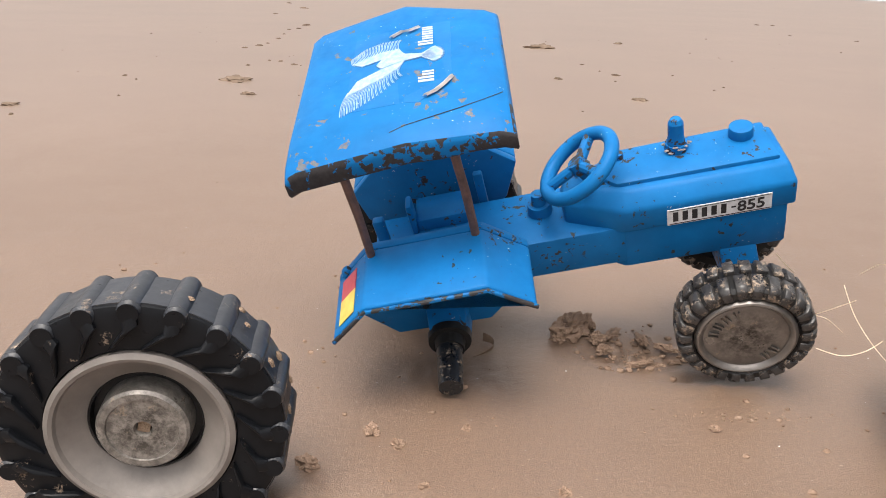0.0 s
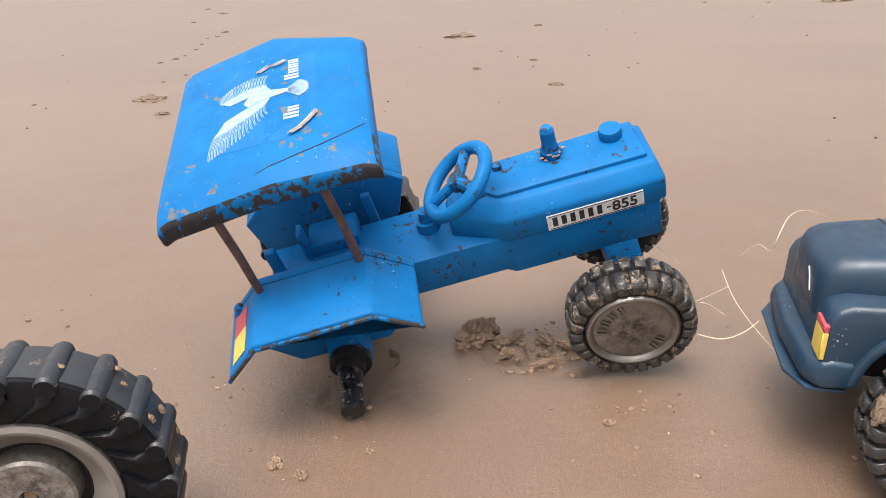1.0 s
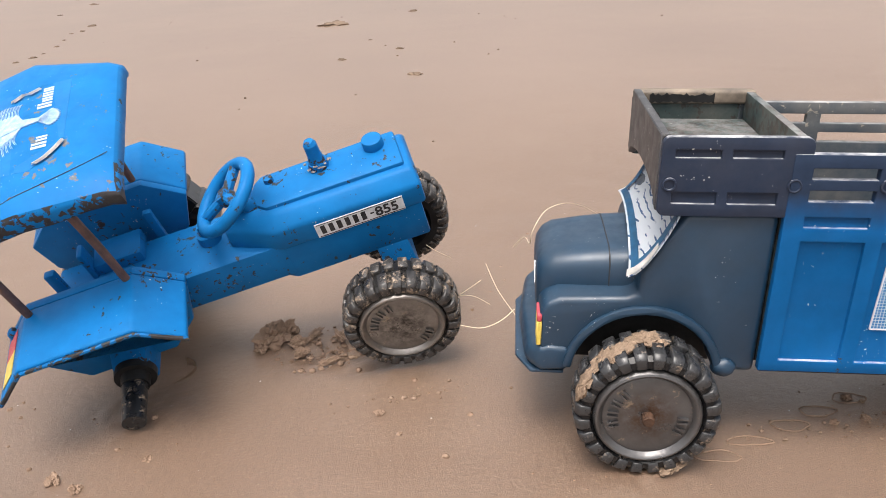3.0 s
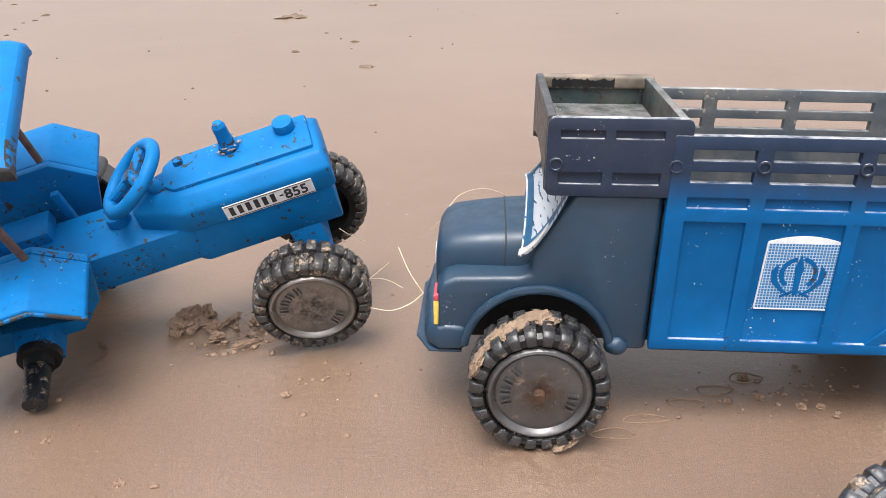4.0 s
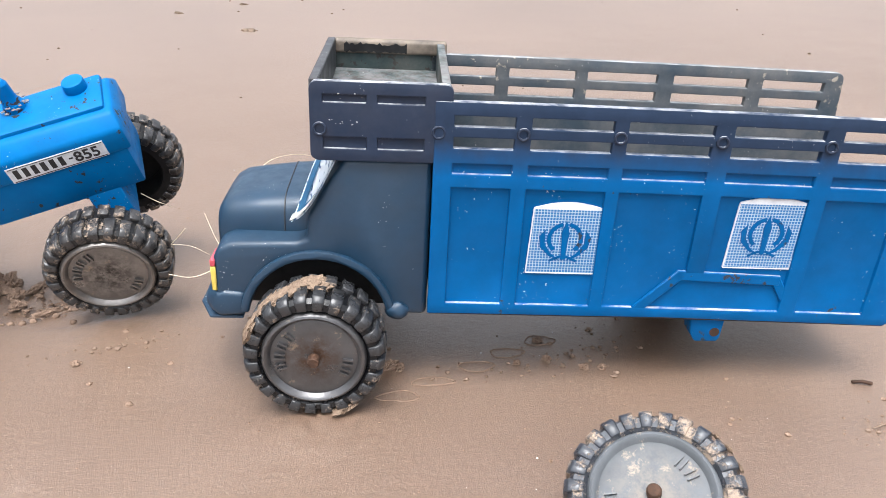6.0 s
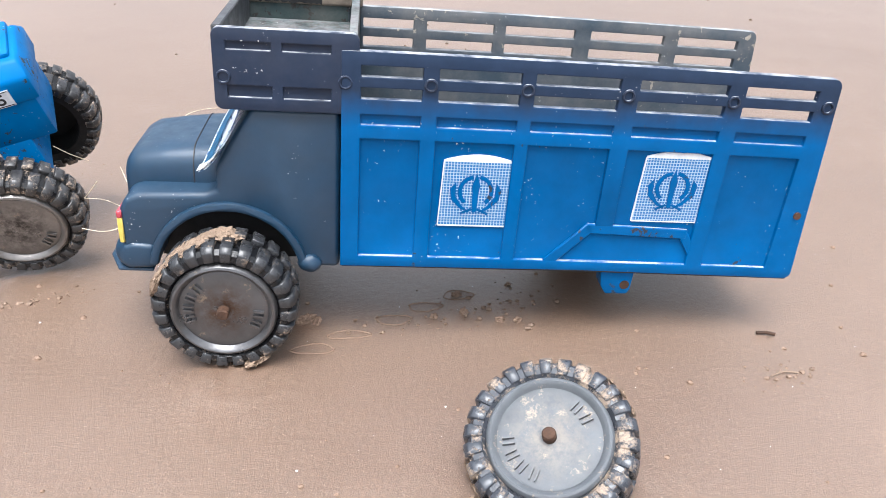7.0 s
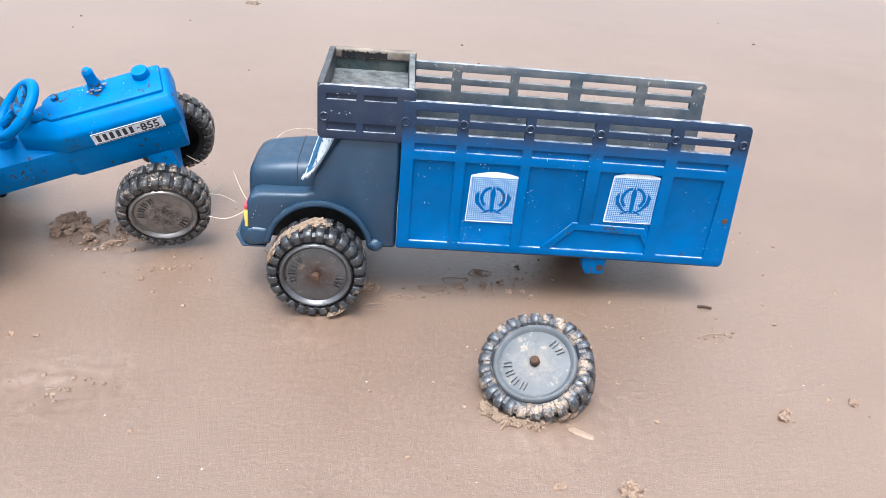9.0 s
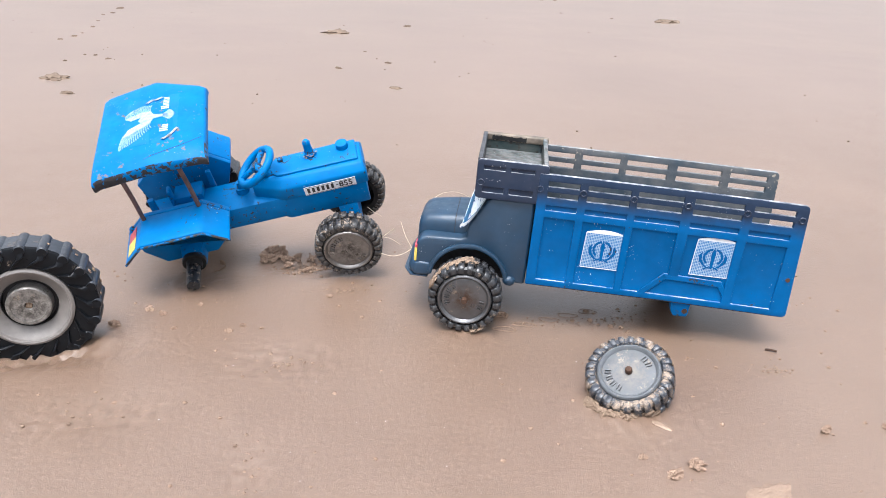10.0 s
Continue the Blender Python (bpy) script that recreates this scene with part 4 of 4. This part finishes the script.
def crown_side(y_out, y_in, low=0.0):
    bm = B()
    d = 0.0020 * (1 if y_in > y_out else -1)
    xs = [bx0, -0.0540, -0.0330, -0.0278, -0.0048, bx1]
    zs = [bz0, 0.0925, 0.0985, 0.1155, 0.1195, bz1 - low]
    vs = {}

    def v(i, j, y):
        if (i, j, y) not in vs:
            vs[i, j, y] = bm.verts.new((xs[i], y, zs[j]))
        return vs[i, j, y]

    lev = {(i, j): y_out + d if i in (1, 3) and j in (1, 3) else y_out for i in range(5) for j in range(5)}
    for (i, j), k in lev.items():
        bm.faces.new([v(a, b, k) for a, b in ((i, j), (i + 1, j), (i + 1, j + 1), (i, j + 1))])
        bm.faces.new([v(a, b, y_in) for a, b in ((i, j), (i, j + 1), (i + 1, j + 1), (i + 1, j))])
        for (di, dj), (p, q) in (((-1, 0), ((i, j), (i, j + 1))), ((1, 0), ((i + 1, j), (i + 1, j + 1))), ((0, -1), ((i, j), (i + 1, j))), ((0, 1), ((i, j + 1), (i + 1, j + 1)))):
            o = lev.get((i + di, j + dj), y_in)
            if abs(o - y_in) < abs(k - y_in) - 1e-7:
                bm.faces.new([v(*p, k), v(*q, k), v(*q, o), v(*p, o)])
    bm.normal_update()
    bmesh.ops.recalc_face_normals(bm, faces=bm.faces)
    ends = [e for e in bm.edges if all(v.co.x in (e.verts[0].co.x,) and min(abs(v.co.x - bx0), abs(v.co.x - bx1)) < 1e-6 and min(abs(v.co.z - bz0), abs(v.co.z - bz1 + low)) < 1e-6 for v in e.verts) and abs(e.verts[0].co.z - e.verts[1].co.z) < 1e-6]
    bmesh.ops.bevel(bm, geom=ends, offset=0.0040, offset_type="OFFSET", segments=4, profile=0.5, affect="EDGES")
    return rounded(bm, 0.0006, 2, 40)


crown = part("crown_box", crown_side(0.0005, 0.0046), M_NAVY, tk, "navy open-topped box over the cab", 34)
part("crown_side", crown_side(WIDE - 0.0005, WIDE - 0.0046, 0.003), M_TRAY, crown, "", 34)
part("side_cap", rounded(box(B(), bx0 + 0.003, bx1 + 0.0005, WIDE - 0.0066, WIDE + 0.0012, bz1 - 0.0088, bz1 - 0.0008), 0.0018, 3), M_CAP, crown, "top edge worn to pale plastic")
jag = random.Random(8)
upper = [(bx0 + 0.009 + 0.0016 * i, bz1 - 0.0030 + jag.uniform(-0.0008, 0.0012)) for i in range(24)]
lower_jag = [(bx0 + 0.009 + 0.0016 * i, bz1 - 0.0078 + jag.uniform(-0.0006, 0.0009)) for i in range(23, -1, -1)]
scar = prism(B(), upper + lower_jag, WIDE - 0.0068, WIDE - 0.0064)
part("worn_patch", scar, M_BLACK, crown, "black patch where the edge has worn", 60)
fw = B()
n_arch = 14
lower = [(0.0047 + (WIDE - 0.0094) * i / n_arch, bz0 + 0.001 + 0.011 * math.sin(math.pi * i / n_arch) ** 0.5) for i in range(n_arch + 1)]
loft(fw, [[(x, y, z) for y, z in lower + [(WIDE - 0.0047, bz1), (0.0047, bz1)]] for x in (bx0 - 0.0004, bx0 + 0.0042)])
part("front_board", rounded(fw, 0.0006, 1, 50), M_BOARD, crown, "front board with an arched lower edge")
part("back_board", rounded(box(B(), bx1 - 0.0055, bx1 - 0.001, 0.0047, WIDE - 0.0047, 0.0902, bz1 - 0.0015), 0.0007), M_TRAY, crown)
part("tray_floor", box(B(), bx0 + 0.0043, bx1 - 0.0056, 0.0047, WIDE - 0.0067, 0.1050, 0.1085), M_TRAY, crown, "dusty stained tray floor")
for x in (-0.0556, 0.0020):
    bm = B()
    lathe(bm, [(0.0001, 0.0004), (0.0024, 0.0004), (0.0024, -0.0005), (0.0029, -0.0008), (0.0034, -0.0005), (0.0035, 0.0006)], 24)
    bm.transform(Matrix.Translation((x, 0.0003, 0.1025)))
    part("rivet", bm, M_NAVY, crown, "", 30)

# cab
AX, AZ, AR = -0.0592, -0.0075, 0.0375
arc = [(AX + AR * math.cos(a), AZ + AR * math.sin(a)) for a in (radians(174 - 168 * k / 20) for k in range(21))]
cab_poly = [(-0.0003, -0.004), (-0.0003, 0.0862), (-0.0440, 0.0862), (-0.0545, 0.0700), (-0.0640, 0.0530), (-0.0640, 0.0405), (-0.070, 0.0388), (-0.104, 0.0376), (-0.1110, 0.0345), (-0.1140, 0.0280), (-0.1145, 0.0100), (-0.1145, -0.0060)] + arc
cabin = part("cab", rounded(prism(B(), cab_poly, 0.0042, WIDE - 0.0042), 0.0032, 3, 24), M_CAB, tk, "dark blue rounded cab with wheel arches", 40)
part("wheel_well", prism(B(), [(AX + (AR + 0.002) * math.cos(a), AZ + (AR + 0.002) * math.sin(a)) for a in (radians(180 * k / 16) for k in range(17))], 0.022, WIDE - 0.022), M_BLACK, cabin)
bonnet = B()
stations = []
for x, half, crown_z, low in ((-0.1158, 0.020, 0.0410, 0.024), (-0.1148, 0.026, 0.0458, 0.022), (-0.1115, 0.0295, 0.0505, 0.022), (-0.106, 0.0315, 0.0535, 0.022), (-0.090, 0.0330, 0.0558, 0.022), (-0.0775, 0.034, 0.0572, 0.022), (-0.056, 0.035, 0.0588, 0.022)):
    ring_pts = []
    for k in range(25):
        a = math.pi * k / 24
        c, s_ = math.cos(a), math.sin(a)
        ring_pts.append((x, WIDE / 2 - half * math.copysign(abs(c) ** 0.34, c), low + (crown_z - low) * abs(s_) ** 0.34))
    stations.append(ring_pts)
loft(bonnet, stations)
bon = part("bonnet", bonnet, M_CAB, cabin, "rounded dark blue bonnet", 60)
seam = tube(B(), [(-0.0775, y, z + 0.0001) for _, y, z in stations[5]], 0.0004, 6)
part("bonnet_seam", seam, M_INK, bon, "thin seam across the bonnet")
for y0, y1 in ((0.0015, 0.0070), (WIDE - 0.0070, WIDE - 0.0015)):
    o = [(AX + (AR + 0.0048) * math.cos(a), AZ + (AR + 0.0048) * math.sin(a)) for a in (radians(174 - 168 * k / 20) for k in range(21))]
    part("arch_flare", rounded(prism(B(), arc + o[::-1], y0, y1), 0.0014, 2, 40), M_CAB, cabin, "", 40)
    part("step", lump(B(), (-0.0165, y0 + 0.0028, -0.001), (0.0065, 0.0045, 0.0055), 2, 3, 0.08), M_CAB, cabin, "", 60)
bump = loft(B(), [[(-0.098, y0, -0.0055), (-0.098, y0, 0.0085), (-0.110, y0, 0.0095), (-0.1195 + k, y0, 0.0065), (-0.1215 + k, y0, -0.002), (-0.118 + k, y0, -0.0065)]
                  for y0, k in ((0.0022, 0.006), (0.010, 0.0), (WIDE / 2, -0.003), (WIDE - 0.010, 0.0), (WIDE - 0.0022, 0.006))])
part("bumper", rounded(bump, 0.003, 3, 25), M_CAB, tk, "rounded dark blue bumper", 60)
chin = loft(B(), [[(-0.100, y0, -0.0085), (-0.1262 + k, y0, -0.0085), (-0.1262 + k, y0, -0.0066), (-0.100, y0, -0.0066)] for y0, k in ((0.004, 0.008), (0.020, 0.0), (WIDE - 0.02, 0.0), (WIDE - 0.004, 0.008))])
part("bumper_lip", rounded(chin, 0.0008), M_CAB, tk, "thin lip under the bumper")
for y in (0.0085,):
    for z0, z1, mat, nm in ((0.0235, 0.0275, M_RED, "red tape"), (0.0090, 0.0235, M_YELLOW, "yellow tape")):
        part("headlight_tape", rounded(box(B(), -0.1155, -0.1128, y - 0.0048, y + 0.010, z0, z1), 0.0005, 1), mat, cabin, nm)
logo = tube(B(), [(-0.1160, 0.037, 0.030), (-0.1162, 0.040, 0.036), (-0.1160, 0.045, 0.040)], 0.0004, 8)
part("front_sticker", logo, M_WHITE, cabin, "small worn white sticker on the nose")


def print_point(u, v):
    """The curling windscreen sheet: u across the cab, v up the screen."""
    y = -0.0005 + (WIDE + 0.001) * u
    side_curl = 0.006 * abs(2 * u - 1) ** 3.5
    x = -0.0695 + 0.0225 * v ** 0.75 - 0.25 * side_curl
    z = 0.0530 + 0.0065 * math.sin(math.pi * u) + (0.0320 - 0.0065 * math.sin(math.pi * u)) * v ** 1.25 + 0.3 * side_curl * v
    lift = u * (1 - 0.5 * v)
    return x + 0.007 * lift, y, z + 0.008 * lift


def sheet(u0, u1, v0, v1, lift, nu=18, nv=10):
    bm = B()
    vs = [[bm.verts.new(Vector(print_point(u0 + (u1 - u0) * i / nu, v0 + (v1 - v0) * j / nv)) + Vector((-0.8, 0, 0.6)) * lift) for j in range(nv + 1)] for i in range(nu + 1)]
    for a, b in zip(vs, vs[1:]):
        for j in range(nv):
            bm.faces.new((a[j], a[j + 1], b[j + 1], b[j]))
    bmesh.ops.solidify(bm, geom=bm.faces[:], thickness=0.0004)
    return bm


ws = part("windscreen_print", sheet(0, 1, 0, 1, 0.0), M_PRINT, tk, "curling white and blue windscreen sticker", 60)
M_EDGE = plain("blue_print_border", (0.01, 0.08, 0.18), (0.03, 0.16, 0.32), 90, 0.4)
part("border", sheet(0.03, 0.97, 0.03, 0.15, 0.0008, 18, 3), M_EDGE, ws, "blue lower border", 60)
part("border", sheet(0.02, 0.09, 0.15, 0.98, 0.0008, 2, 10), M_EDGE, ws, "blue side border", 60)
part("border", sheet(0.93, 0.98, 0.15, 0.98, 0.0008, 2, 10), M_EDGE, ws, "blue side border", 60)
part("peeled_corner", sheet(0.0, 0.05, 0.0, 0.55, 0.0011, 3, 6), M_PEEL, ws, "peeled paper edge", 60)

# its wheels: two in front, one left behind on the far side
HUB = (-0.0588, -0.0115, -0.0142)
wheel_parts(tk, 0.0376, 0.027, 0.0268, 24, M_TYRE, M_DISC_DARK, twist=0.7, m=pose(HUB[0], HUB[1], HUB[2], -0.5, 0, 0))
wheel_parts(tk, 0.0376, 0.027, 0.0268, 24, M_TYRE, M_DISC_DARK, twist=0.2, m=pose(HUB[0], WIDE + 0.010, HUB[2], 0, 0, 180))
wheel_parts(tk, 0.0376, 0.027, 0.0268, 24, M_TYRE, M_DISC_DARK, twist=0.5, m=pose(0.1655, WIDE + 0.006, -0.0085, 0, 0, 180))
part("axle", tube(B(), [(HUB[0], -0.005, HUB[2]), (HUB[0], WIDE + 0.004, HUB[2])], 0.003, 10), M_RUST, tk, "", 30)
for i, (deg, size, y) in enumerate([(84 + 76 * ((k * 0.618) % 1), 0.0045 + 0.002 * ((k * 0.37) % 1), -0.010 - 0.0125 * ((k * 0.618) % 1) ** 0.8 + 0.006 * ((k * 0.77) % 1)) for k in range(22)] + [(-62, 0.006, -0.0215), (-70, 0.0055, -0.023), (-55, 0.004, -0.020), (-66, 0.005, -0.018)]):
    a = radians(deg)
    wc = B()
    lump(wc, (0, y, 0.0362), (size, size * 0.85, size * 0.3), i, 3, 0.7)
    wc.transform(Matrix.Translation((HUB[0], 0, HUB[2])) @ Matrix.Rotation(math.pi / 2 - a, 4, "Y"))
    part("sand_crust", wc, M_CRUST, tk, "lump of wet sand stuck on", 60)


# ---- loose sand, roots and small finds ----
def clod(at, size, seed, name="sand_clod", mat=None, label="damp lumpy sand clod", sub=4, rough=0.6):
    bm = lump(B(), (0, 0, 0), size, seed, sub, rough)
    return lone(name, bm, mat or M_CLOD, label, "sand clod", "sand clods", m=pose(at[0], at[1], at[2], 0, 0, seed * 47))


for i, (x, y, sx, sy, sz) in enumerate([
        (0.110, 0.462, 0.014, 0.009, 0.009), (0.122, 0.470, 0.007, 0.006, 0.007), (0.101, 0.451, 0.005, 0.004, 0.004), (0.128, 0.452, 0.006, 0.005, 0.004),
        (0.140, 0.462, 0.010, 0.003, 0.002), (0.158, 0.453, 0.008, 0.003, 0.0025), (0.172, 0.442, 0.008, 0.003, 0.002), (0.150, 0.420, 0.009, 0.0025, 0.0018), (0.130, 0.438, 0.005, 0.004, 0.0025),
        (-0.014, 0.3365, 0.0055, 0.0035, 0.003), (-0.043, 0.305, 0.006, 0.005, 0.004), (0.0145, 0.291, 0.003, 0.0025, 0.002), (0.068, 0.2786, 0.004, 0.003, 0.0025), (0.081, 0.2887, 0.003, 0.003, 0.0025),
        (0.435, 0.015, 0.006, 0.005, 0.004), (0.413, 0.008, 0.007, 0.004, 0.003), (0.484, 0.279, 0.002, 0.0016, 0.001), (0.446, 0.278, 0.003, 0.003, 0.0015),
        (0.575, 0.046, 0.003, 0.0025, 0.002), (0.627, 0.039, 0.004, 0.003, 0.002), (0.397, 0.032, 0.003, 0.003, 0.002), (0.442, 0.257, 0.0028, 0.0022, 0.002), (0.459, 0.241, 0.003, 0.0026, 0.002), (0.469, 0.237, 0.0026, 0.0022, 0.002), (0.569, 0.041, 0.0032, 0.003, 0.0024),
        (0.423, 0.259, 0.0022, 0.002, 0.0016), (0.349, 0.281, 0.006, 0.003, 0.003), (0.355, 0.278, 0.004, 0.002, 0.002), (0.0, 0.324, 0.0034, 0.003, 0.0028), (0.172, 0.347, 0.0028, 0.0026, 0.002), (0.036, 0.341, 0.0022, 0.0026, 0.002)]):
    clod((x, y, sz * 0.35), (sx, sy, sz), i + 1)
heap = random.Random(12)
for i in range(22):
    a = radians(178 + 6.6 * i)
    k = heap.uniform(0.90, 1.02)
    clod((0.4125 + 0.0335 * k * math.cos(a), 0.1085 + 0.0275 * k * math.sin(a), 0.0028), (heap.uniform(0.0035, 0.0055), heap.uniform(0.0025, 0.0038), heap.uniform(0.0028, 0.0046)), 120 + i, mat=M_CRUST, label="wet sand heaped against the loose wheel", rough=0.38)
clod((0.470, -0.026, 0.0), (0.022, 0.011, 0.0035), 77, mat=M_FLAKE, label="low pale mound of crusted sand", rough=0.35)
# dark debris further up the beach: x, y and half width
FAR_TRAIL = [(-0.525, 3.243, 0.022), (-0.523, 3.054, 0.012), (-0.547, 2.985, 0.007), (-0.527, 2.78, 0.006), (-0.511, 2.599, 0.01), (-0.512, 2.435, 0.006), (-0.521, 2.357, 0.011),
             (-0.546, 2.279, 0.009), (-0.441, 1.875, 0.007), (-0.412, 1.981, 0.005), (-0.382, 1.976, 0.006), (-0.338, 1.915, 0.009), (-0.934, 5.084, 0.023), (-0.75, 4.536, 0.027),
             (-0.788, 3.93, 0.012), (-0.645, 1.638, 0.005), (-0.602, 1.586, 0.003), (-0.557, 1.379, 0.003), (-0.688, 1.257, 0.015), (-0.643, 1.176, 0.004)]
FAR_LUMPS = [(-0.407, 1.623, 0.035), (-0.34, 1.443, 0.015), (0.35, 2.573, 0.05), (0.662, 2.823, 0.02), (0.297, 1.803, 0.012), (0.408, 2.114, 0.005), (0.428, 1.973, 0.003), (0.454, 1.902, 0.012),
             (0.428, 1.785, 0.003), (0.601, 1.926, 0.003), (0.624, 1.685, 0.003), (0.663, 1.736, 0.003), (0.419, 1.515, 0.016), (1.74, 4.303, 0.014), (1.825, 4.298, 0.014), (1.59, 3.532, 0.009),
             (1.779, 3.315, 0.008), (2.03, 3.22, 0.07)]
for i, (x, y, hw) in enumerate(FAR_TRAIL + FAR_LUMPS):
    clod((x, y, 0.0), (hw, hw * 0.7, 0.0015 + hw * 0.16), i + 40, "sand_lump", M_PEBBLE, "dark flat lump of seaweedy sand", 3, 0.6)

rng = random.Random(5)


def crumbs(name, mat, count, area, lo, hi, label):
    bm = B()
    for i in range(count):
        x, y = area(rng)
        s = lo + (hi - lo) * rng.random() ** 3
        v = bmesh.ops.create_icosphere(bm, subdivisions=1, radius=s)["verts"]
        for q in v:
            q.co = Vector((x, y, sand_height(x, y) + s * 0.25)) + Vector((q.co.x * (0.7 + 0.8 * rng.random()), q.co.y * (0.7 + 0.6 * rng.random()), q.co.z * 0.7))
    tagged(part(name, bm, mat, None, "", 60), label, "sand crumbs", kind="stuff")


crumbs("sand_crumbs", M_CLOD, 420, lambda r: (r.uniform(-0.25, 0.75), r.uniform(-0.05, 0.6)), 0.0004, 0.0022, "scattered crumbs of damp sand")
crumbs("pale_shell_grit", M_WHITE, 260, lambda r: (r.uniform(-0.25, 0.75), r.uniform(-0.1, 0.7)), 0.0002, 0.0006, "tiny pale shell grains in the sand")
crumbs("dark_grit", M_PEBBLE, 60, lambda r: (r.uniform(-1.0, 1.6), r.uniform(0.7, 3.2)), 0.001, 0.0035, "sparse dark grit on the far sand")
def flake_spot(r):
    cx, cy, sx, sy = r.choice(((0.119, 0.215, 0.022, 0.014), (0.119, 0.215, 0.022, 0.014), (-0.035, 0.152, 0.024, 0.014), (0.092, 0.064, 0.006, 0.025), (0.42, 0.262, 0.03, 0.008), (0.47, 0.25, 0.03, 0.01), (0.20, 0.36, 0.02, 0.006), (0.585, 0.137, 0.012, 0.005)))
    return cx + r.gauss(0, sx), cy + r.gauss(0, sy)


crumbs("dry_sand_flakes", M_FLAKE, 260, flake_spot, 0.0005, 0.0021, "pale broken flakes of crusted sand")
crumbs("pit_crumbs", M_CLOD, 160, lambda r: (0.15 + r.gauss(0, 0.02), 0.44 + r.gauss(0, 0.013)), 0.0008, 0.003, "broken sand crumbs in the scraped pit")
crumbs("shadow_debris", M_PEBBLE, 25, lambda r: (0.46 + r.gauss(0, 0.03), 0.272 + r.gauss(0, 0.012)), 0.0004, 0.0012, "dark bits under the truck")


def fibre(pts, r=0.00026):
    cu = [Vector(p) for p in pts]
    fine = []
    for i in range(len(cu) - 1):
        p0, p1, p2, p3 = cu[max(i - 1, 0)], cu[i], cu[i + 1], cu[min(i + 2, len(cu) - 1)]
        for k in range(6):
            t = k / 6
            fine.append(0.5 * ((2 * p1) + (p2 - p0) * t + (2 * p0 - 5 * p1 + 4 * p2 - p3) * t * t + (3 * p1 - p0 - 3 * p2 + p3) * t ** 3))
    fine.append(cu[-1])
    lone("root_fibre", tube(B(), fine, r, 6), M_STRING, "thin curling pale root fibre beside the truck", "root fibre", "root fibres")


fibre([(0.2353, 0.3877, 0.0521), (0.240, 0.379, 0.060), (0.2454, 0.3677, 0.0702)])
fibre([(0.2355, 0.388, 0.052), (0.247, 0.393, 0.047), (0.2581, 0.3944, 0.0384)])
fibre([(0.2319, 0.3718, 0.0388), (0.245, 0.368, 0.0365), (0.258, 0.369, 0.039), (0.2681, 0.3713, 0.0446)])
fibre([(0.2590, 0.4050, 0.0640), (0.2640, 0.395, 0.048), (0.2720, 0.380, 0.034), (0.2740, 0.352, 0.030)])
fibre([(0.2903, 0.4436, 0.0565), (0.295, 0.432, 0.068), (0.292, 0.410, 0.072), (0.2912, 0.4024, 0.0835), (0.306, 0.418, 0.091), (0.3272, 0.4361, 0.0879), (0.345, 0.446, 0.080), (0.3596, 0.4507, 0.0698)])
fibre([(0.2215, 0.418, 0.078), (0.2300, 0.422, 0.070), (0.2400, 0.428, 0.062)])



def drawn_ring(x, y, rx, ry, seed):
    """A thin oval ridge left by a drip in the wet sand."""
    r = random.Random(seed)
    pts = []
    for k in range(29):
        a = 2 * math.pi * k / 28
        w = 1 + 0.10 * math.sin(3 * a + seed) + 0.06 * r.uniform(-1, 1)
        px, py = rx * w * math.cos(a), ry * w * math.sin(a)
        qx, qy = x + px * 0.96 + py * 0.28, y - px * 0.28 + py * 0.96
        pts.append((qx, qy, sand_height(qx, qy) + 0.0001))
    lone("sand_ring", tube(B(), pts, 0.00042, 6), M_FLAKE, "thin oval ridge drawn in the damp sand", "sand mark", "sand rings")


for i, (x, y, rx, ry) in enumerate(((0.399, 0.265, 0.0105, 0.0052), (0.422, 0.272, 0.0105, 0.0050), (0.447, 0.278, 0.0095, 0.0055), (0.369, 0.259, 0.0125, 0.0040), (0.346, 0.252, 0.0120, 0.0048))):
    drawn_ring(x, y, rx, ry, i)
sh = B()
lump(sh, (0, 0, 0), (0.0095, 0.0045, 0.002), 3, 3, 0.25)
lone("shell_fragment", sh, M_SHELL, "flat tan shell fragment on the sand", "shell", m=pose(0.4312, 0.0666, 0.0012, 0, 6, -50))
lone("stick", tube(B(), [(-0.006, 0, 0.001), (0, 0.0006, 0.0014), (0.005, 0, 0.001)], 0.0011, 7), M_RUST, "short dark stick on the sand", "stick", m=pose(0.604, 0.172, 0, 0, 0, -30))
lone("stick", tube(B(), [(-0.009, 0, 0.0006), (0, 0.002, 0.0008), (0.008, 0, 0.0006)], 0.0005, 6), M_SHELL, "thin pale twig on the sand", "stick", m=pose(0.585, 0.137, 0, 0, 0, -10))
cl = B()
vs = [[cl.verts.new((0.024 * math.cos(a) - 0.002, 0.012 * math.sin(a), 0.001 + 0.011 * t * (0.4 + 0.6 * math.sin(a * 0.5)))) for t in (0, 0.5, 1)] for a in (radians(-95 + 130 * k / 14) for k in range(15))]
for a, b in zip(vs, vs[1:]):
    for i in range(2):
        cl.faces.new((a[i], a[i + 1], b[i + 1], b[i]))
bmesh.ops.solidify(cl, geom=cl.faces[:], thickness=0.0008)
lone("curved_shell", cl, M_SHELL, "curved tan shell piece half sunk beside the axle stub", "shell", m=pose(0.036, 0.432, 0, 0, 0, 20))
